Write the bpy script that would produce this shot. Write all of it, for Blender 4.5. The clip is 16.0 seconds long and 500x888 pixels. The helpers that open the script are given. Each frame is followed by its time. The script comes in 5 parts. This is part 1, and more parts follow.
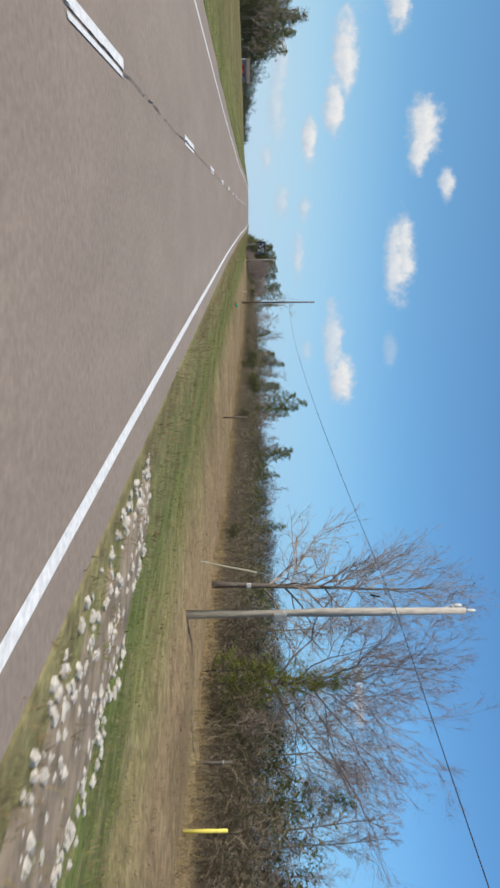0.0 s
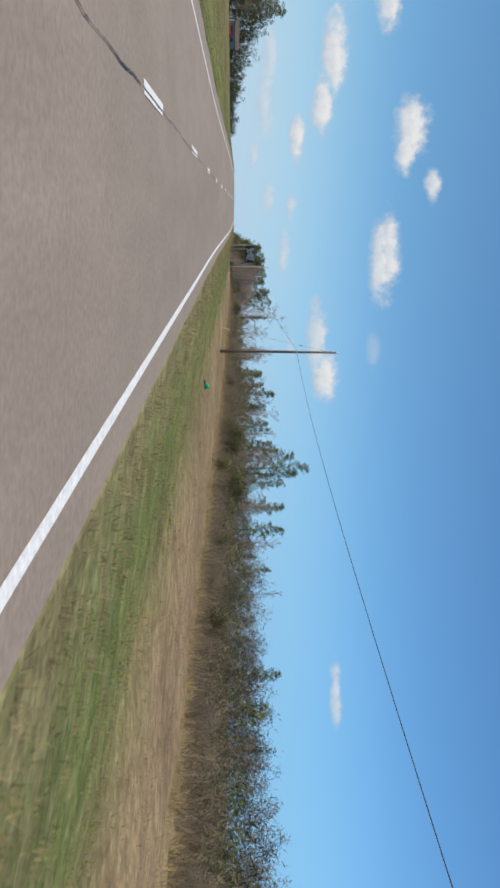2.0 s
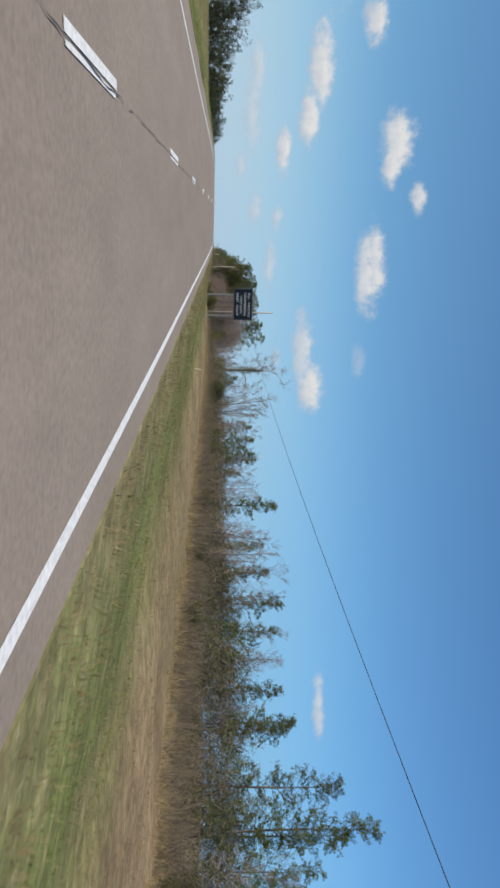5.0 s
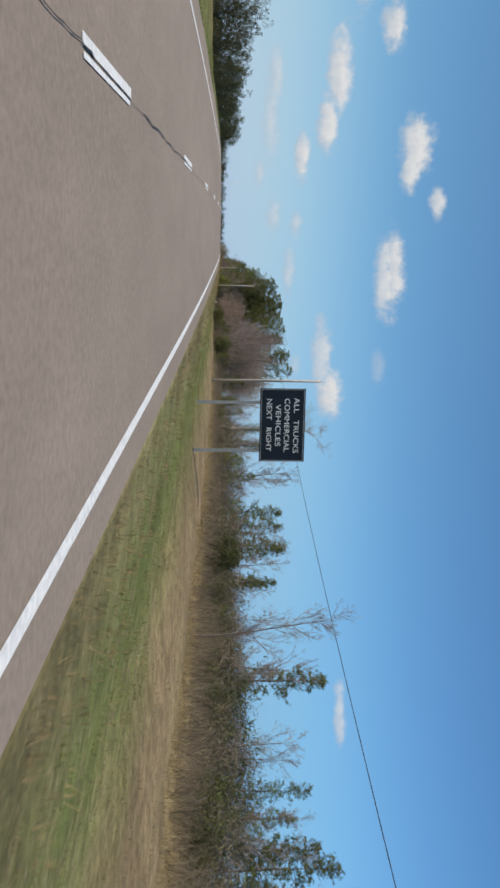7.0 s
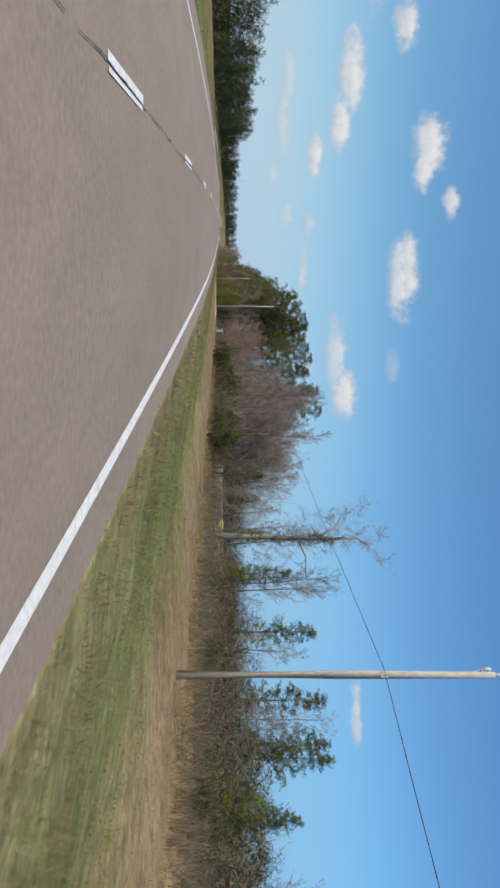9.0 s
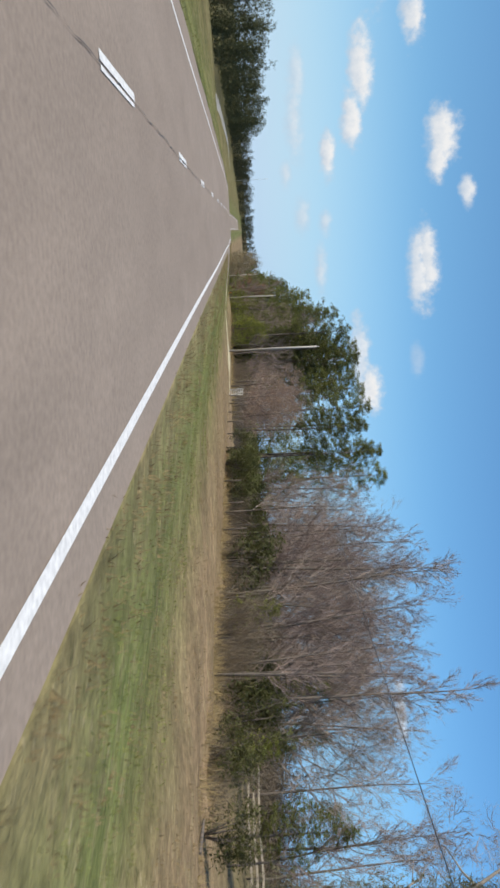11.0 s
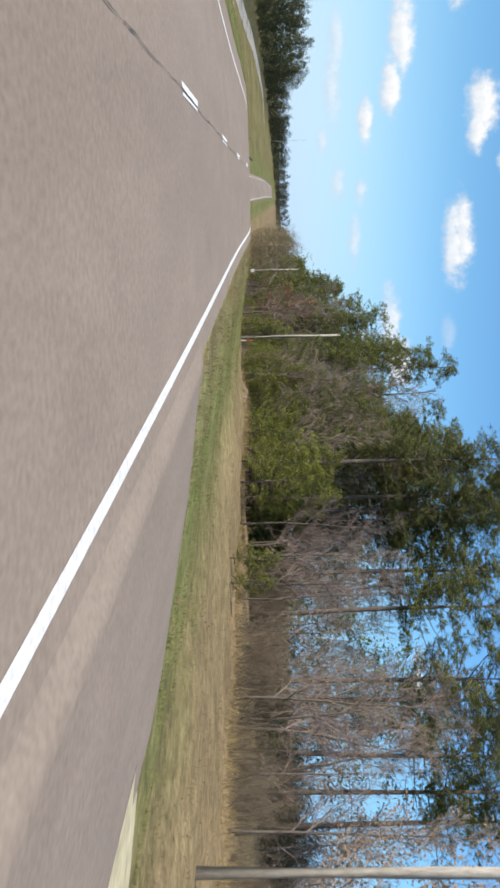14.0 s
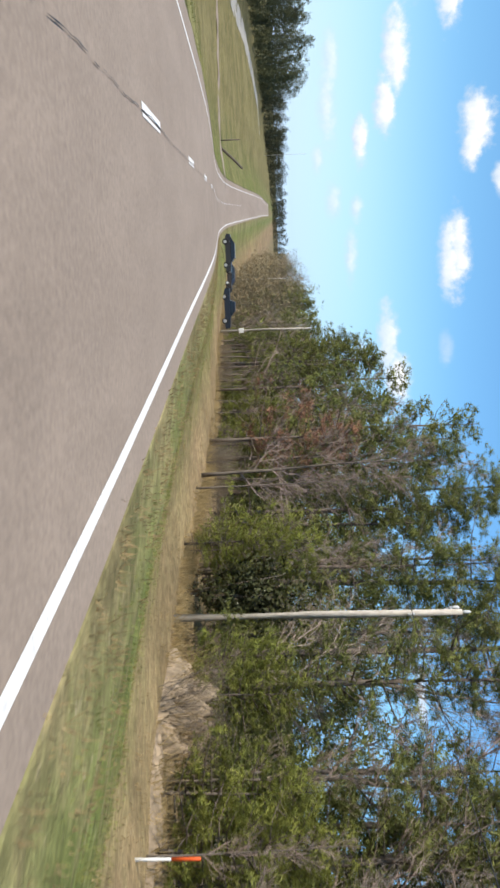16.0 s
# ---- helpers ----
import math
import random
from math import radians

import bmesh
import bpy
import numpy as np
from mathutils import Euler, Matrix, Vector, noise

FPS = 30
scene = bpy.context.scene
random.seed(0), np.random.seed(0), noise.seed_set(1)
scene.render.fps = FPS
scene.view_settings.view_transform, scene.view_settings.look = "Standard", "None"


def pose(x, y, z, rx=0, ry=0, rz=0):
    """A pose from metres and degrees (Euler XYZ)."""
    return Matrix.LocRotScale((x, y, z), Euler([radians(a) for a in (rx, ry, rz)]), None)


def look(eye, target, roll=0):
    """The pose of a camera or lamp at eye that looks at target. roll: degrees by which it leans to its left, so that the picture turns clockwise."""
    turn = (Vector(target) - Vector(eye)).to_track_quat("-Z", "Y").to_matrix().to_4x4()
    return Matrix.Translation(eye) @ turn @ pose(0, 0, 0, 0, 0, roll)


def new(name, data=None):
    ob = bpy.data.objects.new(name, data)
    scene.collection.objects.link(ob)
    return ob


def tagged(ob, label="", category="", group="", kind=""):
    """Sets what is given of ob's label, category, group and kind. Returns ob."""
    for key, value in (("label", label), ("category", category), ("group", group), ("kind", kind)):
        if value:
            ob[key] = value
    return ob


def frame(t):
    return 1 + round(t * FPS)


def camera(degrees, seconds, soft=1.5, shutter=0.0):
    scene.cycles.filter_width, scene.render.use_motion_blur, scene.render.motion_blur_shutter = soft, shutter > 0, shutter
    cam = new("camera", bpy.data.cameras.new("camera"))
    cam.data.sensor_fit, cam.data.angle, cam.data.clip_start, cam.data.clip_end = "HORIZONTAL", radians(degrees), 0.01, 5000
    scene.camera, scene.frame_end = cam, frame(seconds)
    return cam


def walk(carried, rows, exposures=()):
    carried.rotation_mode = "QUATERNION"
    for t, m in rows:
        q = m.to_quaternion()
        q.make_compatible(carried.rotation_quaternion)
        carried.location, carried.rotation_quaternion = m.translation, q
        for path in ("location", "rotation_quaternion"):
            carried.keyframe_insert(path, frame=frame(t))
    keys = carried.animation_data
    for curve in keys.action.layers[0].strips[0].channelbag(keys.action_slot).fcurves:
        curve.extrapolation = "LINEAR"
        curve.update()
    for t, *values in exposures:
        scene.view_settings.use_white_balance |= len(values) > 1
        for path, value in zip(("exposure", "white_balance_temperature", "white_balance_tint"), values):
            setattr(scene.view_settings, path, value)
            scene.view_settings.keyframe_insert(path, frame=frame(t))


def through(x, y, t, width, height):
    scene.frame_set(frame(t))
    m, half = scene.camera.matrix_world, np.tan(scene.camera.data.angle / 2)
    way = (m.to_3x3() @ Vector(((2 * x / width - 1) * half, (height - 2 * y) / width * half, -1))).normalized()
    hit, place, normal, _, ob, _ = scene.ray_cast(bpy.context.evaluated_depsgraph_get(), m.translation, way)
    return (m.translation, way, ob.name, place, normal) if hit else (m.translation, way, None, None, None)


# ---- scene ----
cam = camera(30.63, 16.0, 2.8, 0.05)

# seconds, place, heading, pitch and lean of the camera, which lies on its side
ROWS = [
    (0, -0.393, -0.666, 1.653, -14.195, 1.267, -0.698),
    (0.5, -0.345, 13.196, 1.958, -14.688, 1.311, -0.163),
    (1, -0.299, 27.090, 2.297, -15.815, 2.239, 1.008),
    (1.5, -0.245, 41.049, 2.638, -14.543, 2.497, 0.525),
    (2, -0.262, 55.117, 2.995, -14.400, 2.416, 0.379),
    (2.5, -0.303, 69.395, 3.393, -14.636, 2.019, 0.125),
    (3, -0.351, 83.986, 3.805, -14.463, 1.928, 0.835),
    (3.5, -0.441, 99.002, 4.212, -13.416, 2.028, 0.571),
    (6, -0.441, 176.383, 6.690, -14.018, 3.986, 0.911),
    (6.5, -0.448, 191.572, 7.132, -13.347, 3.420, 0.843),
    (7, -0.471, 206.553, 7.559, -13.373, 2.128, 0.676),
    (7.5, -0.552, 221.403, 7.961, -14.101, 3.246, 1.701),
    (8, -0.544, 236.279, 8.300, -13.242, 2.949, 2.432),
    (10.5, -0.181, 311.399, 9.007, -13.520, -1.242, -3.522),
    (11, -0.328, 326.429, 8.904, -13.154, -0.608, -2.994),
    (11.5, -0.469, 341.591, 8.758, -13.320, -0.920, -1.971),
    (12, -0.552, 357.031, 8.594, -14.400, -1.951, -1.561),
    (12.5, -0.598, 372.597, 8.463, -14.376, -2.300, -2.629),
    (13, -0.776, 388.159, 8.319, -16.196, -2.024, -1.289),
    (13.5, -1.009, 403.774, 8.162, -15.505, -1.778, -0.903),
    (14, -1.040, 419.317, 8.036, -15.053, -2.327, -1.102),
    (14.5, -1.263, 434.813, 7.866, -14.159, -1.556, -1.175),
    (15, -1.317, 450.378, 7.608, -14.665, -1.577, -2.560),
    (15.5, -1.387, 465.993, 7.434, -14.145, -2.296, -2.738),
    (16, -1.501, 481.641, 7.182, -13.988, -2.251, -1.790),
]


def held(x, y, z, heading, pitch, lean):
    return pose(x, y, z, 90 + pitch, 0, heading) @ pose(0, 0, 0, 0, 0, 90 + lean)


walk(cam, [(row[0], held(*row[1:])) for row in ROWS],
     [(0.0, 0.2), (3.5, 0.08), (7.0, 0.02), (8.0, 0.02), (10.5, 0.25), (13.0, 0.36), (14.5, 0.58), (16.0, 0.66)])

# ---- light ----
SUN_HEIGHT, SUN_SIDE = 44.0, -112.0   # degrees above the horizon; degrees from the way ahead, minus is left
world = bpy.data.worlds.new("sky")
scene.world = world
world.use_nodes = True
wn, wl = world.node_tree.nodes, world.node_tree.links
sky = wn.new("ShaderNodeTexSky")
sky.sky_type = "NISHITA"
sky.sun_disc = False
sky.sun_elevation = radians(SUN_HEIGHT)
sky.sun_rotation = radians(SUN_SIDE)
sky.air_density, sky.dust_density, sky.ozone_density = 1.0, 0.15, 2.6
SKY_STRENGTH, CLOUD_STRENGTH = 0.105, 0.72
wn["Background"].inputs[1].default_value = SKY_STRENGTH
clear = wn.new("ShaderNodeMix")        # the clear cyan-blue of a dry winter sky
clear.data_type, clear.blend_type = "RGBA", "MULTIPLY"
clear.inputs[0].default_value = 1.0
side = wn.new("ShaderNodeMapRange")    # deeper blue towards the right of the road, away from the sun
side.interpolation_type = "SMOOTHSTEP"
deep = wn.new("ShaderNodeMix")
deep.data_type = "RGBA"
wl.new(side.outputs[0], deep.inputs[0])
deep.inputs[6].default_value, deep.inputs[7].default_value = (0.68, 0.98, 1.10, 1), (0.50, 0.81, 1.03, 1)
wl.new(deep.outputs[2], clear.inputs[7])
wl.new(sky.outputs[0], clear.inputs[6])
wl.new(clear.outputs[2], wn["Background"].inputs[0])

# fair-weather clouds: bearing, height, half width and half height in degrees, thickness
CLOUDS = [(-8.9, 6.9, 2.5, 0.75, 1.0), (-6.1, 6.35, 1.9, 0.62, 1.0), (-4.1, 4.9, 1.5, 0.5, 1.0), (-5.0, 11.6, 1.7, 0.95, 1.0), (-3.5, 11.4, 1.2, 0.6, 1.0),
          (-1.6, 13.1, 0.85, 0.5, 0.9), (2.3, 10.7, 2.5, 0.72, 0.95), (2.9, 10.15, 2.3, 0.66, 0.9), (7.9, 6.5, 2.3, 0.62, 0.8), (10.2, 7.0, 1.6, 0.8, 1.0), (29.9, 7.6, 1.9, 0.38, 0.75),
          (-11.4, 9.9, 1.5, 0.7, 1.0), (-14.8, 8.0, 2.4, 0.7, 0.8), (-0.2, 4.7, 0.9, 0.4, 0.7), (2.5, 4.3, 1.7, 0.4, 0.7)]
THIN_CLOUDS = [(-6.3, 3.0, 2.6, 0.6, 0.7), (-3.2, 2.4, 0.9, 0.4, 0.62), (-0.7, 3.3, 1.2, 0.5, 0.6), (8.4, 4.8, 0.8, 0.4, 0.5), (8.4, 10.0, 1.1, 0.4, 0.35), (-8.6, 3.2, 1.8, 0.5, 0.6)]


def wmath(op, p, q=None, r=None):
    n = wn.new("ShaderNodeMath")
    n.operation = op
    for k, v in enumerate((p, q, r)):
        if v is None:
            continue
        if isinstance(v, (int, float)):
            n.inputs[k].default_value = v
        else:
            wl.new(v, n.inputs[k])
    return n.outputs[0]


way = wn.new("ShaderNodeTexCoord").outputs["Generated"]


def wdot(vector):
    n = wn.new("ShaderNodeVectorMath")
    n.operation = "DOT_PRODUCT"
    wl.new(way, n.inputs[0])
    n.inputs[1].default_value = vector
    return n.outputs["Value"]


def wnoise(scale, detail):
    n = wn.new("ShaderNodeTexNoise")
    wl.new(way, n.inputs["Vector"])
    n.inputs["Scale"].default_value, n.inputs["Detail"].default_value, n.inputs["Roughness"].default_value = scale, detail, 0.6
    return n.outputs["Fac"]


puffs = wmath("ADD", wmath("MULTIPLY", wmath("SUBTRACT", wnoise(38.0, 3.0), 0.5), 1.25), wmath("MULTIPLY", wmath("SUBTRACT", wnoise(110.0, 4.0), 0.5), 0.8))
cover, shade = 0.0, 0.0
for az, el, half_az, half_el, thick in CLOUDS + THIN_CLOUDS:
    p, q = radians(az), radians(el)
    across = Vector((math.cos(p), -math.sin(p), 0)) / radians(half_az)
    up = Vector((-math.sin(p) * math.sin(q), -math.cos(p) * math.sin(q), math.cos(q))) / radians(half_el)
    u, v = wdot(across), wdot(up)
    reach = wmath("MULTIPLY", wmath("SQRT", wmath("MULTIPLY_ADD", u, u, wmath("MULTIPLY", v, v))), 0.93)
    edge = wmath("SUBTRACT", 1.0, wmath("ADD", reach, puffs))
    soft = wn.new("ShaderNodeMapRange")
    soft.interpolation_type = "SMOOTHSTEP"
    wl.new(edge, soft.inputs[0])
    soft.inputs[1].default_value, soft.inputs[2].default_value = (-0.2, 0.6) if thick > 0.71 else (-0.3, 0.9)
    soft.inputs[4].default_value = thick
    cover = wmath("MAXIMUM", soft.outputs[0], cover)
    shade = wmath("MAXIMUM", wmath("MULTIPLY", wmath("ADD", wmath("MULTIPLY", v, 0.5), 0.55), soft.outputs[0]), shade)
tone = wn.new("ShaderNodeValToRGB")
wl.new(wmath("MULTIPLY_ADD", wmath("SUBTRACT", wnoise(90.0, 4.0), 0.5), 0.9, shade), tone.inputs[0])
tone.color_ramp.elements[0].position, tone.color_ramp.elements[0].color = 0.05, (0.62, 0.72, 0.84, 1)
tone.color_ramp.elements[1].position, tone.color_ramp.elements[1].color = 0.75, (1.0, 1.0, 1.0, 1)
white = wn.new("ShaderNodeBackground")
wl.new(tone.outputs[0], white.inputs[0])
white.inputs[1].default_value = CLOUD_STRENGTH
# pale haze over the horizon
haze = wn.new("ShaderNodeBackground")
haze.inputs[1].default_value = 1.0
wl.new(wdot((1, 0, 0)), side.inputs[0])
side.inputs[1].default_value, side.inputs[2].default_value = -0.15, 0.6
air = wn.new("ShaderNodeMix")
air.data_type = "RGBA"
wl.new(side.outputs[0], air.inputs[0])
air.inputs[6].default_value, air.inputs[7].default_value = (0.43, 0.565, 0.75, 1), (0.19, 0.40, 0.70, 1)
wl.new(air.outputs[2], haze.inputs[0])
depth = wn.new("ShaderNodeMapRange")
depth.interpolation_type = "SMOOTHSTEP"
wl.new(wdot((0, 0, 1)), depth.inputs[0])
depth.inputs[1].default_value, depth.inputs[2].default_value = -0.03, 0.20
depth.inputs[3].default_value, depth.inputs[4].default_value = 0.92, 0.0
veil = wn.new("ShaderNodeMixShader")
wl.new(depth.outputs[0], veil.inputs[0])
wl.new(wn["Background"].outputs[0], veil.inputs[1])
wl.new(haze.outputs[0], veil.inputs[2])
blend = wn.new("ShaderNodeMixShader")
wl.new(cover, blend.inputs[0])
wl.new(veil.outputs[0], blend.inputs[1])
wl.new(white.outputs[0], blend.inputs[2])
wl.new(blend.outputs[0], wn["World Output"].inputs["Surface"])

sun = new("sun", bpy.data.lights.new("sun", "SUN"))
sun.data.energy, sun.data.angle, sun.data.color = 4.3, radians(0.5), (1.0, 0.925, 0.81)
a, e = radians(SUN_SIDE), radians(SUN_HEIGHT)
sun.matrix_world = look((0, 0, 60), Vector((0, 0, 60)) - Vector((math.sin(a) * math.cos(e), math.cos(a) * math.cos(e), math.sin(e))))
scene.view_settings.exposure = 0.0

# ---- the lie of the land ----
# height of the carriageway every 25 m from y = -20, then on to the far valley
ROAD_Z = [-0.00, 0.49, 1.09, 1.71, 2.41, 3.11, 3.95, 4.79, 5.51, 6.24, 6.89, 7.35, 7.67, 7.75, 7.59, 7.33, 7.12, 6.87, 6.65, 6.26, 5.95, 4.92, 3.75, 2.30, 0.75, -0.55, -1.60, -2.35, -2.50, -2.40, -2.20, -1.95, -1.60, -1.20, -0.90, -0.70, -0.60, -0.50, -0.50]
ROAD_X = [-0.00, 0.00, 0.01, 0.02, 0.05, 0.09, 0.13, 0.14, 0.11, 0.05, 0.01, -0.01, -0.03, -0.08, -0.16, -0.24, -0.37, -0.58, -0.75, -0.89, -1.02, -1.17, -1.32, -1.47, -1.62, -1.78, -1.93, -2.08, -2.23, -2.39, -2.54, -2.69, -2.84, -2.99, -3.14, -3.29, -3.44, -3.59, -3.74]
KNOT0, KNOT = -20.0, 25.0


def smooth(values, y):
    """Catmull-Rom through evenly spaced values."""
    v = np.asarray(values)
    u = np.clip((np.asarray(y, float) - KNOT0) / KNOT, -4.0, len(v) - 1.001)
    i = np.clip(np.floor(u).astype(int), 1, len(v) - 3)
    w = u - i
    p, q, r, s = v[i - 1], v[i], v[i + 1], v[i + 2]
    inside = 0.5 * (2 * q + (r - p) * w + (2 * p - 5 * q + 4 * r - s) * w * w + (3 * q - 3 * r + s - p) * w ** 3)
    before = v[0] + (v[1] - v[0]) * u
    return np.where(u < 0.5, before, inside)


def road_z(y):
    return smooth(ROAD_Z, y)


def road_x(y):
    return smooth(ROAD_X, np.minimum(y, 900))


SIDE_X = [-2500, -300, -90, -50, -26, -17, -12, -8.2, -6.9, -6.5, 0, 2.5, 2.8, 4.2, 6.5, 9, 13, 18, 30, 60, 120, 300, 2500]
SIDE_Z = [-3.0, -2.4, -2.0, -1.8, -1.2, -1.1, -0.8, -0.25, -0.07, -0.02, 0, -0.02, -0.06, -0.2, -0.55, -0.85, -0.7, -0.85, -0.7, -0.4, 0.5, 0.5, -1.0]


def ground_z(x, y):
    """Height of the ground at x metres beside the lane's middle."""
    x, y = np.asarray(x, float), np.asarray(y, float)
    mound = 1.2 * np.exp(-((x - 8.0) / 4.0) ** 2 - ((y - 602) / 14) ** 2) * np.clip((x - 2.6) / 2, 0, 1)
    mound = mound - 1.05 * np.exp(-((y - 513) / 24) ** 2) * np.clip((x - 4) / 7, 0, 1) * np.clip((80 - x) / 40, 0, 1)
    far = np.clip((np.abs(x) - 40) / 300, 0, 1)
    base = road_z(y) * (1 - far) + far * (0.5 * road_z(y) + 1.0)
    rough = np.clip((np.abs(x) - 4) / 6, 0, 1) * (0.05 * np.sin(x * 0.9 + y * 0.31) + 0.05 * np.sin(y * 0.53 - x * 0.4) + 0.03 * np.sin(1.7 * x + 1.3 * y))
    return base + np.interp(x, SIDE_X, SIDE_Z) + rough + mound


def on_ground(x, y, turn=0.0, scale=1.0, lift=0.0):
    """Pose on the ground, x metres to the right of the lane's middle."""
    s = scale if isinstance(scale, tuple) else (scale, scale, scale)
    return Matrix.LocRotScale((x + float(road_x(y)), y, float(ground_z(x, y)) + lift), Euler((0, 0, radians(turn))), s)


# ---- materials ----
class Mat:
    """A small wrapper to write node materials briefly."""

    def __init__(self, name, rough=0.9, metal=0.0, spec=0.3):
        self.m = bpy.data.materials.new(name)
        self.m.use_nodes = True
        self.n, self.l = self.m.node_tree.nodes, self.m.node_tree.links
        self.b = self.n["Principled BSDF"]
        self.b.inputs["Roughness"].default_value = rough
        self.b.inputs["Metallic"].default_value = metal
        self.b.inputs["Specular IOR Level"].default_value = spec
        self.coord = self.n.new("ShaderNodeTexCoord")

    def noise(self, scale, detail=4.0, stretch=None, rough=0.6):
        t = self.n.new("ShaderNodeTexNoise")
        t.inputs["Scale"].default_value, t.inputs["Detail"].default_value = scale, detail
        t.inputs["Roughness"].default_value = rough
        if stretch:
            mp = self.n.new("ShaderNodeMapping")
            mp.inputs["Scale"].default_value = stretch
            self.l.new(self.coord.outputs["Object"], mp.inputs["Vector"])
            self.l.new(mp.outputs[0], t.inputs["Vector"])
        else:
            self.l.new(self.coord.outputs["Object"], t.inputs["Vector"])
        return t.outputs["Fac"]

    def ramp(self, fac, *stops):
        r = self.n.new("ShaderNodeValToRGB")
        while len(r.color_ramp.elements) < len(stops):
            r.color_ramp.elements.new(0.5)
        for el, (at, c) in zip(r.color_ramp.elements, stops):
            el.position = at
            el.color = (*c, 1) if isinstance(c, tuple) else (c, c, c, 1)
        self.l.new(fac, r.inputs[0])
        return r.outputs[0]

    def mix(self, fac, p, q, blend="MIX"):
        x = self.n.new("ShaderNodeMix")
        x.data_type, x.blend_type = "RGBA", blend
        for sock, v in ((x.inputs[0], fac), (x.inputs[6], p), (x.inputs[7], q)):
            if isinstance(v, (int, float)):
                sock.default_value = v
            elif isinstance(v, tuple):
                sock.default_value = (*v, 1)
            else:
                self.l.new(v, sock)
        return x.outputs[2]

    def attribute(self, name):
        t = self.n.new("ShaderNodeAttribute")
        t.attribute_name = name
        return t.outputs["Fac"]

    def island(self):
        return self.n.new("ShaderNodeNewGeometry").outputs["Random Per Island"]

    def object_random(self):
        return self.n.new("ShaderNodeObjectInfo").outputs["Random"]

    def color(self, c):
        if isinstance(c, tuple):
            self.b.inputs["Base Color"].default_value = (*c, 1)
        else:
            self.l.new(c, self.b.inputs["Base Color"])
        return self

    def bump(self, fac, strength=0.3, distance=0.02):
        t = self.n.new("ShaderNodeBump")
        t.inputs["Strength"].default_value, t.inputs["Distance"].default_value = strength, distance
        self.l.new(fac, t.inputs["Height"])
        self.l.new(t.outputs[0], self.b.inputs["Normal"])
        return self


def ground_material():
    m = Mat("grass_ground", 1.0, spec=0.1)
    lat = m.attribute("lateral")           # metres from the lane's middle, /100 + 0.5
    wob = m.noise(0.35, 5)
    add = m.n.new("ShaderNodeMath")
    add.operation = "MULTIPLY_ADD"
    m.l.new(wob, add.inputs[0])
    add.inputs[1].default_value = 0.05
    m.l.new(lat, add.inputs[2])
    zone = m.ramp(add.outputs[0],
                  (0.30, (0.16, 0.14, 0.055)), (0.42, (0.125, 0.138, 0.042)), (0.460, (0.118, 0.138, 0.038)), (0.545, (0.21, 0.175, 0.085)), (0.560, (0.200, 0.200, 0.078)),
                  (0.576, (0.150, 0.184, 0.050)), (0.600, (0.188, 0.190, 0.066)), (0.640, (0.265, 0.188, 0.105)), (0.72, (0.27, 0.185, 0.108)), (0.85, (0.19, 0.15, 0.08)))
    fine = m.ramp(m.noise(6.0, 6), (0.3, 0.74), (0.5, 0.98), (0.7, 1.24))
    patch = m.ramp(m.noise(0.16, 5), (0.35, 0.74), (0.65, 1.22))
    mottle = m.ramp(m.noise(2.2, 5, (1.0, 0.7, 1.0)), (0.38, 0.72), (0.55, 1.0), (0.68, 1.18))
    dry = m.ramp(m.noise(1.1, 5), (0.50, 0.0), (0.66, 0.58))
    c = m.mix(dry, zone, (0.30, 0.24, 0.125))
    c = m.mix(m.ramp(m.noise(0.05, 3, (1.0, 0.6, 1.0)), (0.46, 0.0), (0.64, 0.40)), c, (0.24, 0.205, 0.095))
    c = m.mix(m.ramp(m.noise(4.5, 3), (0.60, 0.0), (0.70, 0.6)), c, (0.36, 0.30, 0.18))
    c = m.mix(m.ramp(m.noise(3.1, 4), (0.28, 0.7), (0.40, 0.0)), c, (0.075, 0.075, 0.032))
    c = m.mix(1.0, c, fine, "MULTIPLY")
    c = m.mix(1.0, c, patch, "MULTIPLY")
    c = m.mix(1.0, c, mottle, "MULTIPLY")
    return m.color(c).bump(m.noise(9.0, 6), 0.8, 0.06).m


def asphalt_material():
    m = Mat("worn_chip_seal", 0.85, spec=0.25)
    c = m.ramp(m.noise(0.25, 4, (1.0, 0.12, 1.0)), (0.3, (0.258, 0.203, 0.158)), (0.7, (0.304, 0.243, 0.192)))
    c = m.mix(1.0, c, m.ramp(m.noise(14.0, 5), (0.3, 0.82), (0.7, 1.15)), "MULTIPLY")
    c = m.mix(1.0, c, m.ramp(m.noise(1.3, 4, (1.0, 0.3, 1.0)), (0.4, 0.94), (0.7, 1.05)), "MULTIPLY")
    c = m.mix(1.0, c, m.ramp(m.noise(0.5, 3, (1.0, 0.5, 1.0), 0.4), (0.24, 0.91), (0.36, 1.0)), "MULTIPLY")
    return m.color(c).bump(m.noise(60.0, 3), 0.35, 0.006).m


def plain(name, c, rough=0.8, vary=0.25, scale=4.0, metal=0.0, spec=0.3):
    m = Mat(name, rough, metal, spec)
    k = m.ramp(m.noise(scale, 5), (0.3, tuple(v * (1 - vary) for v in c)), (0.7, tuple(min(1, v * (1 + vary)) for v in c)))
    return m.color(k).m


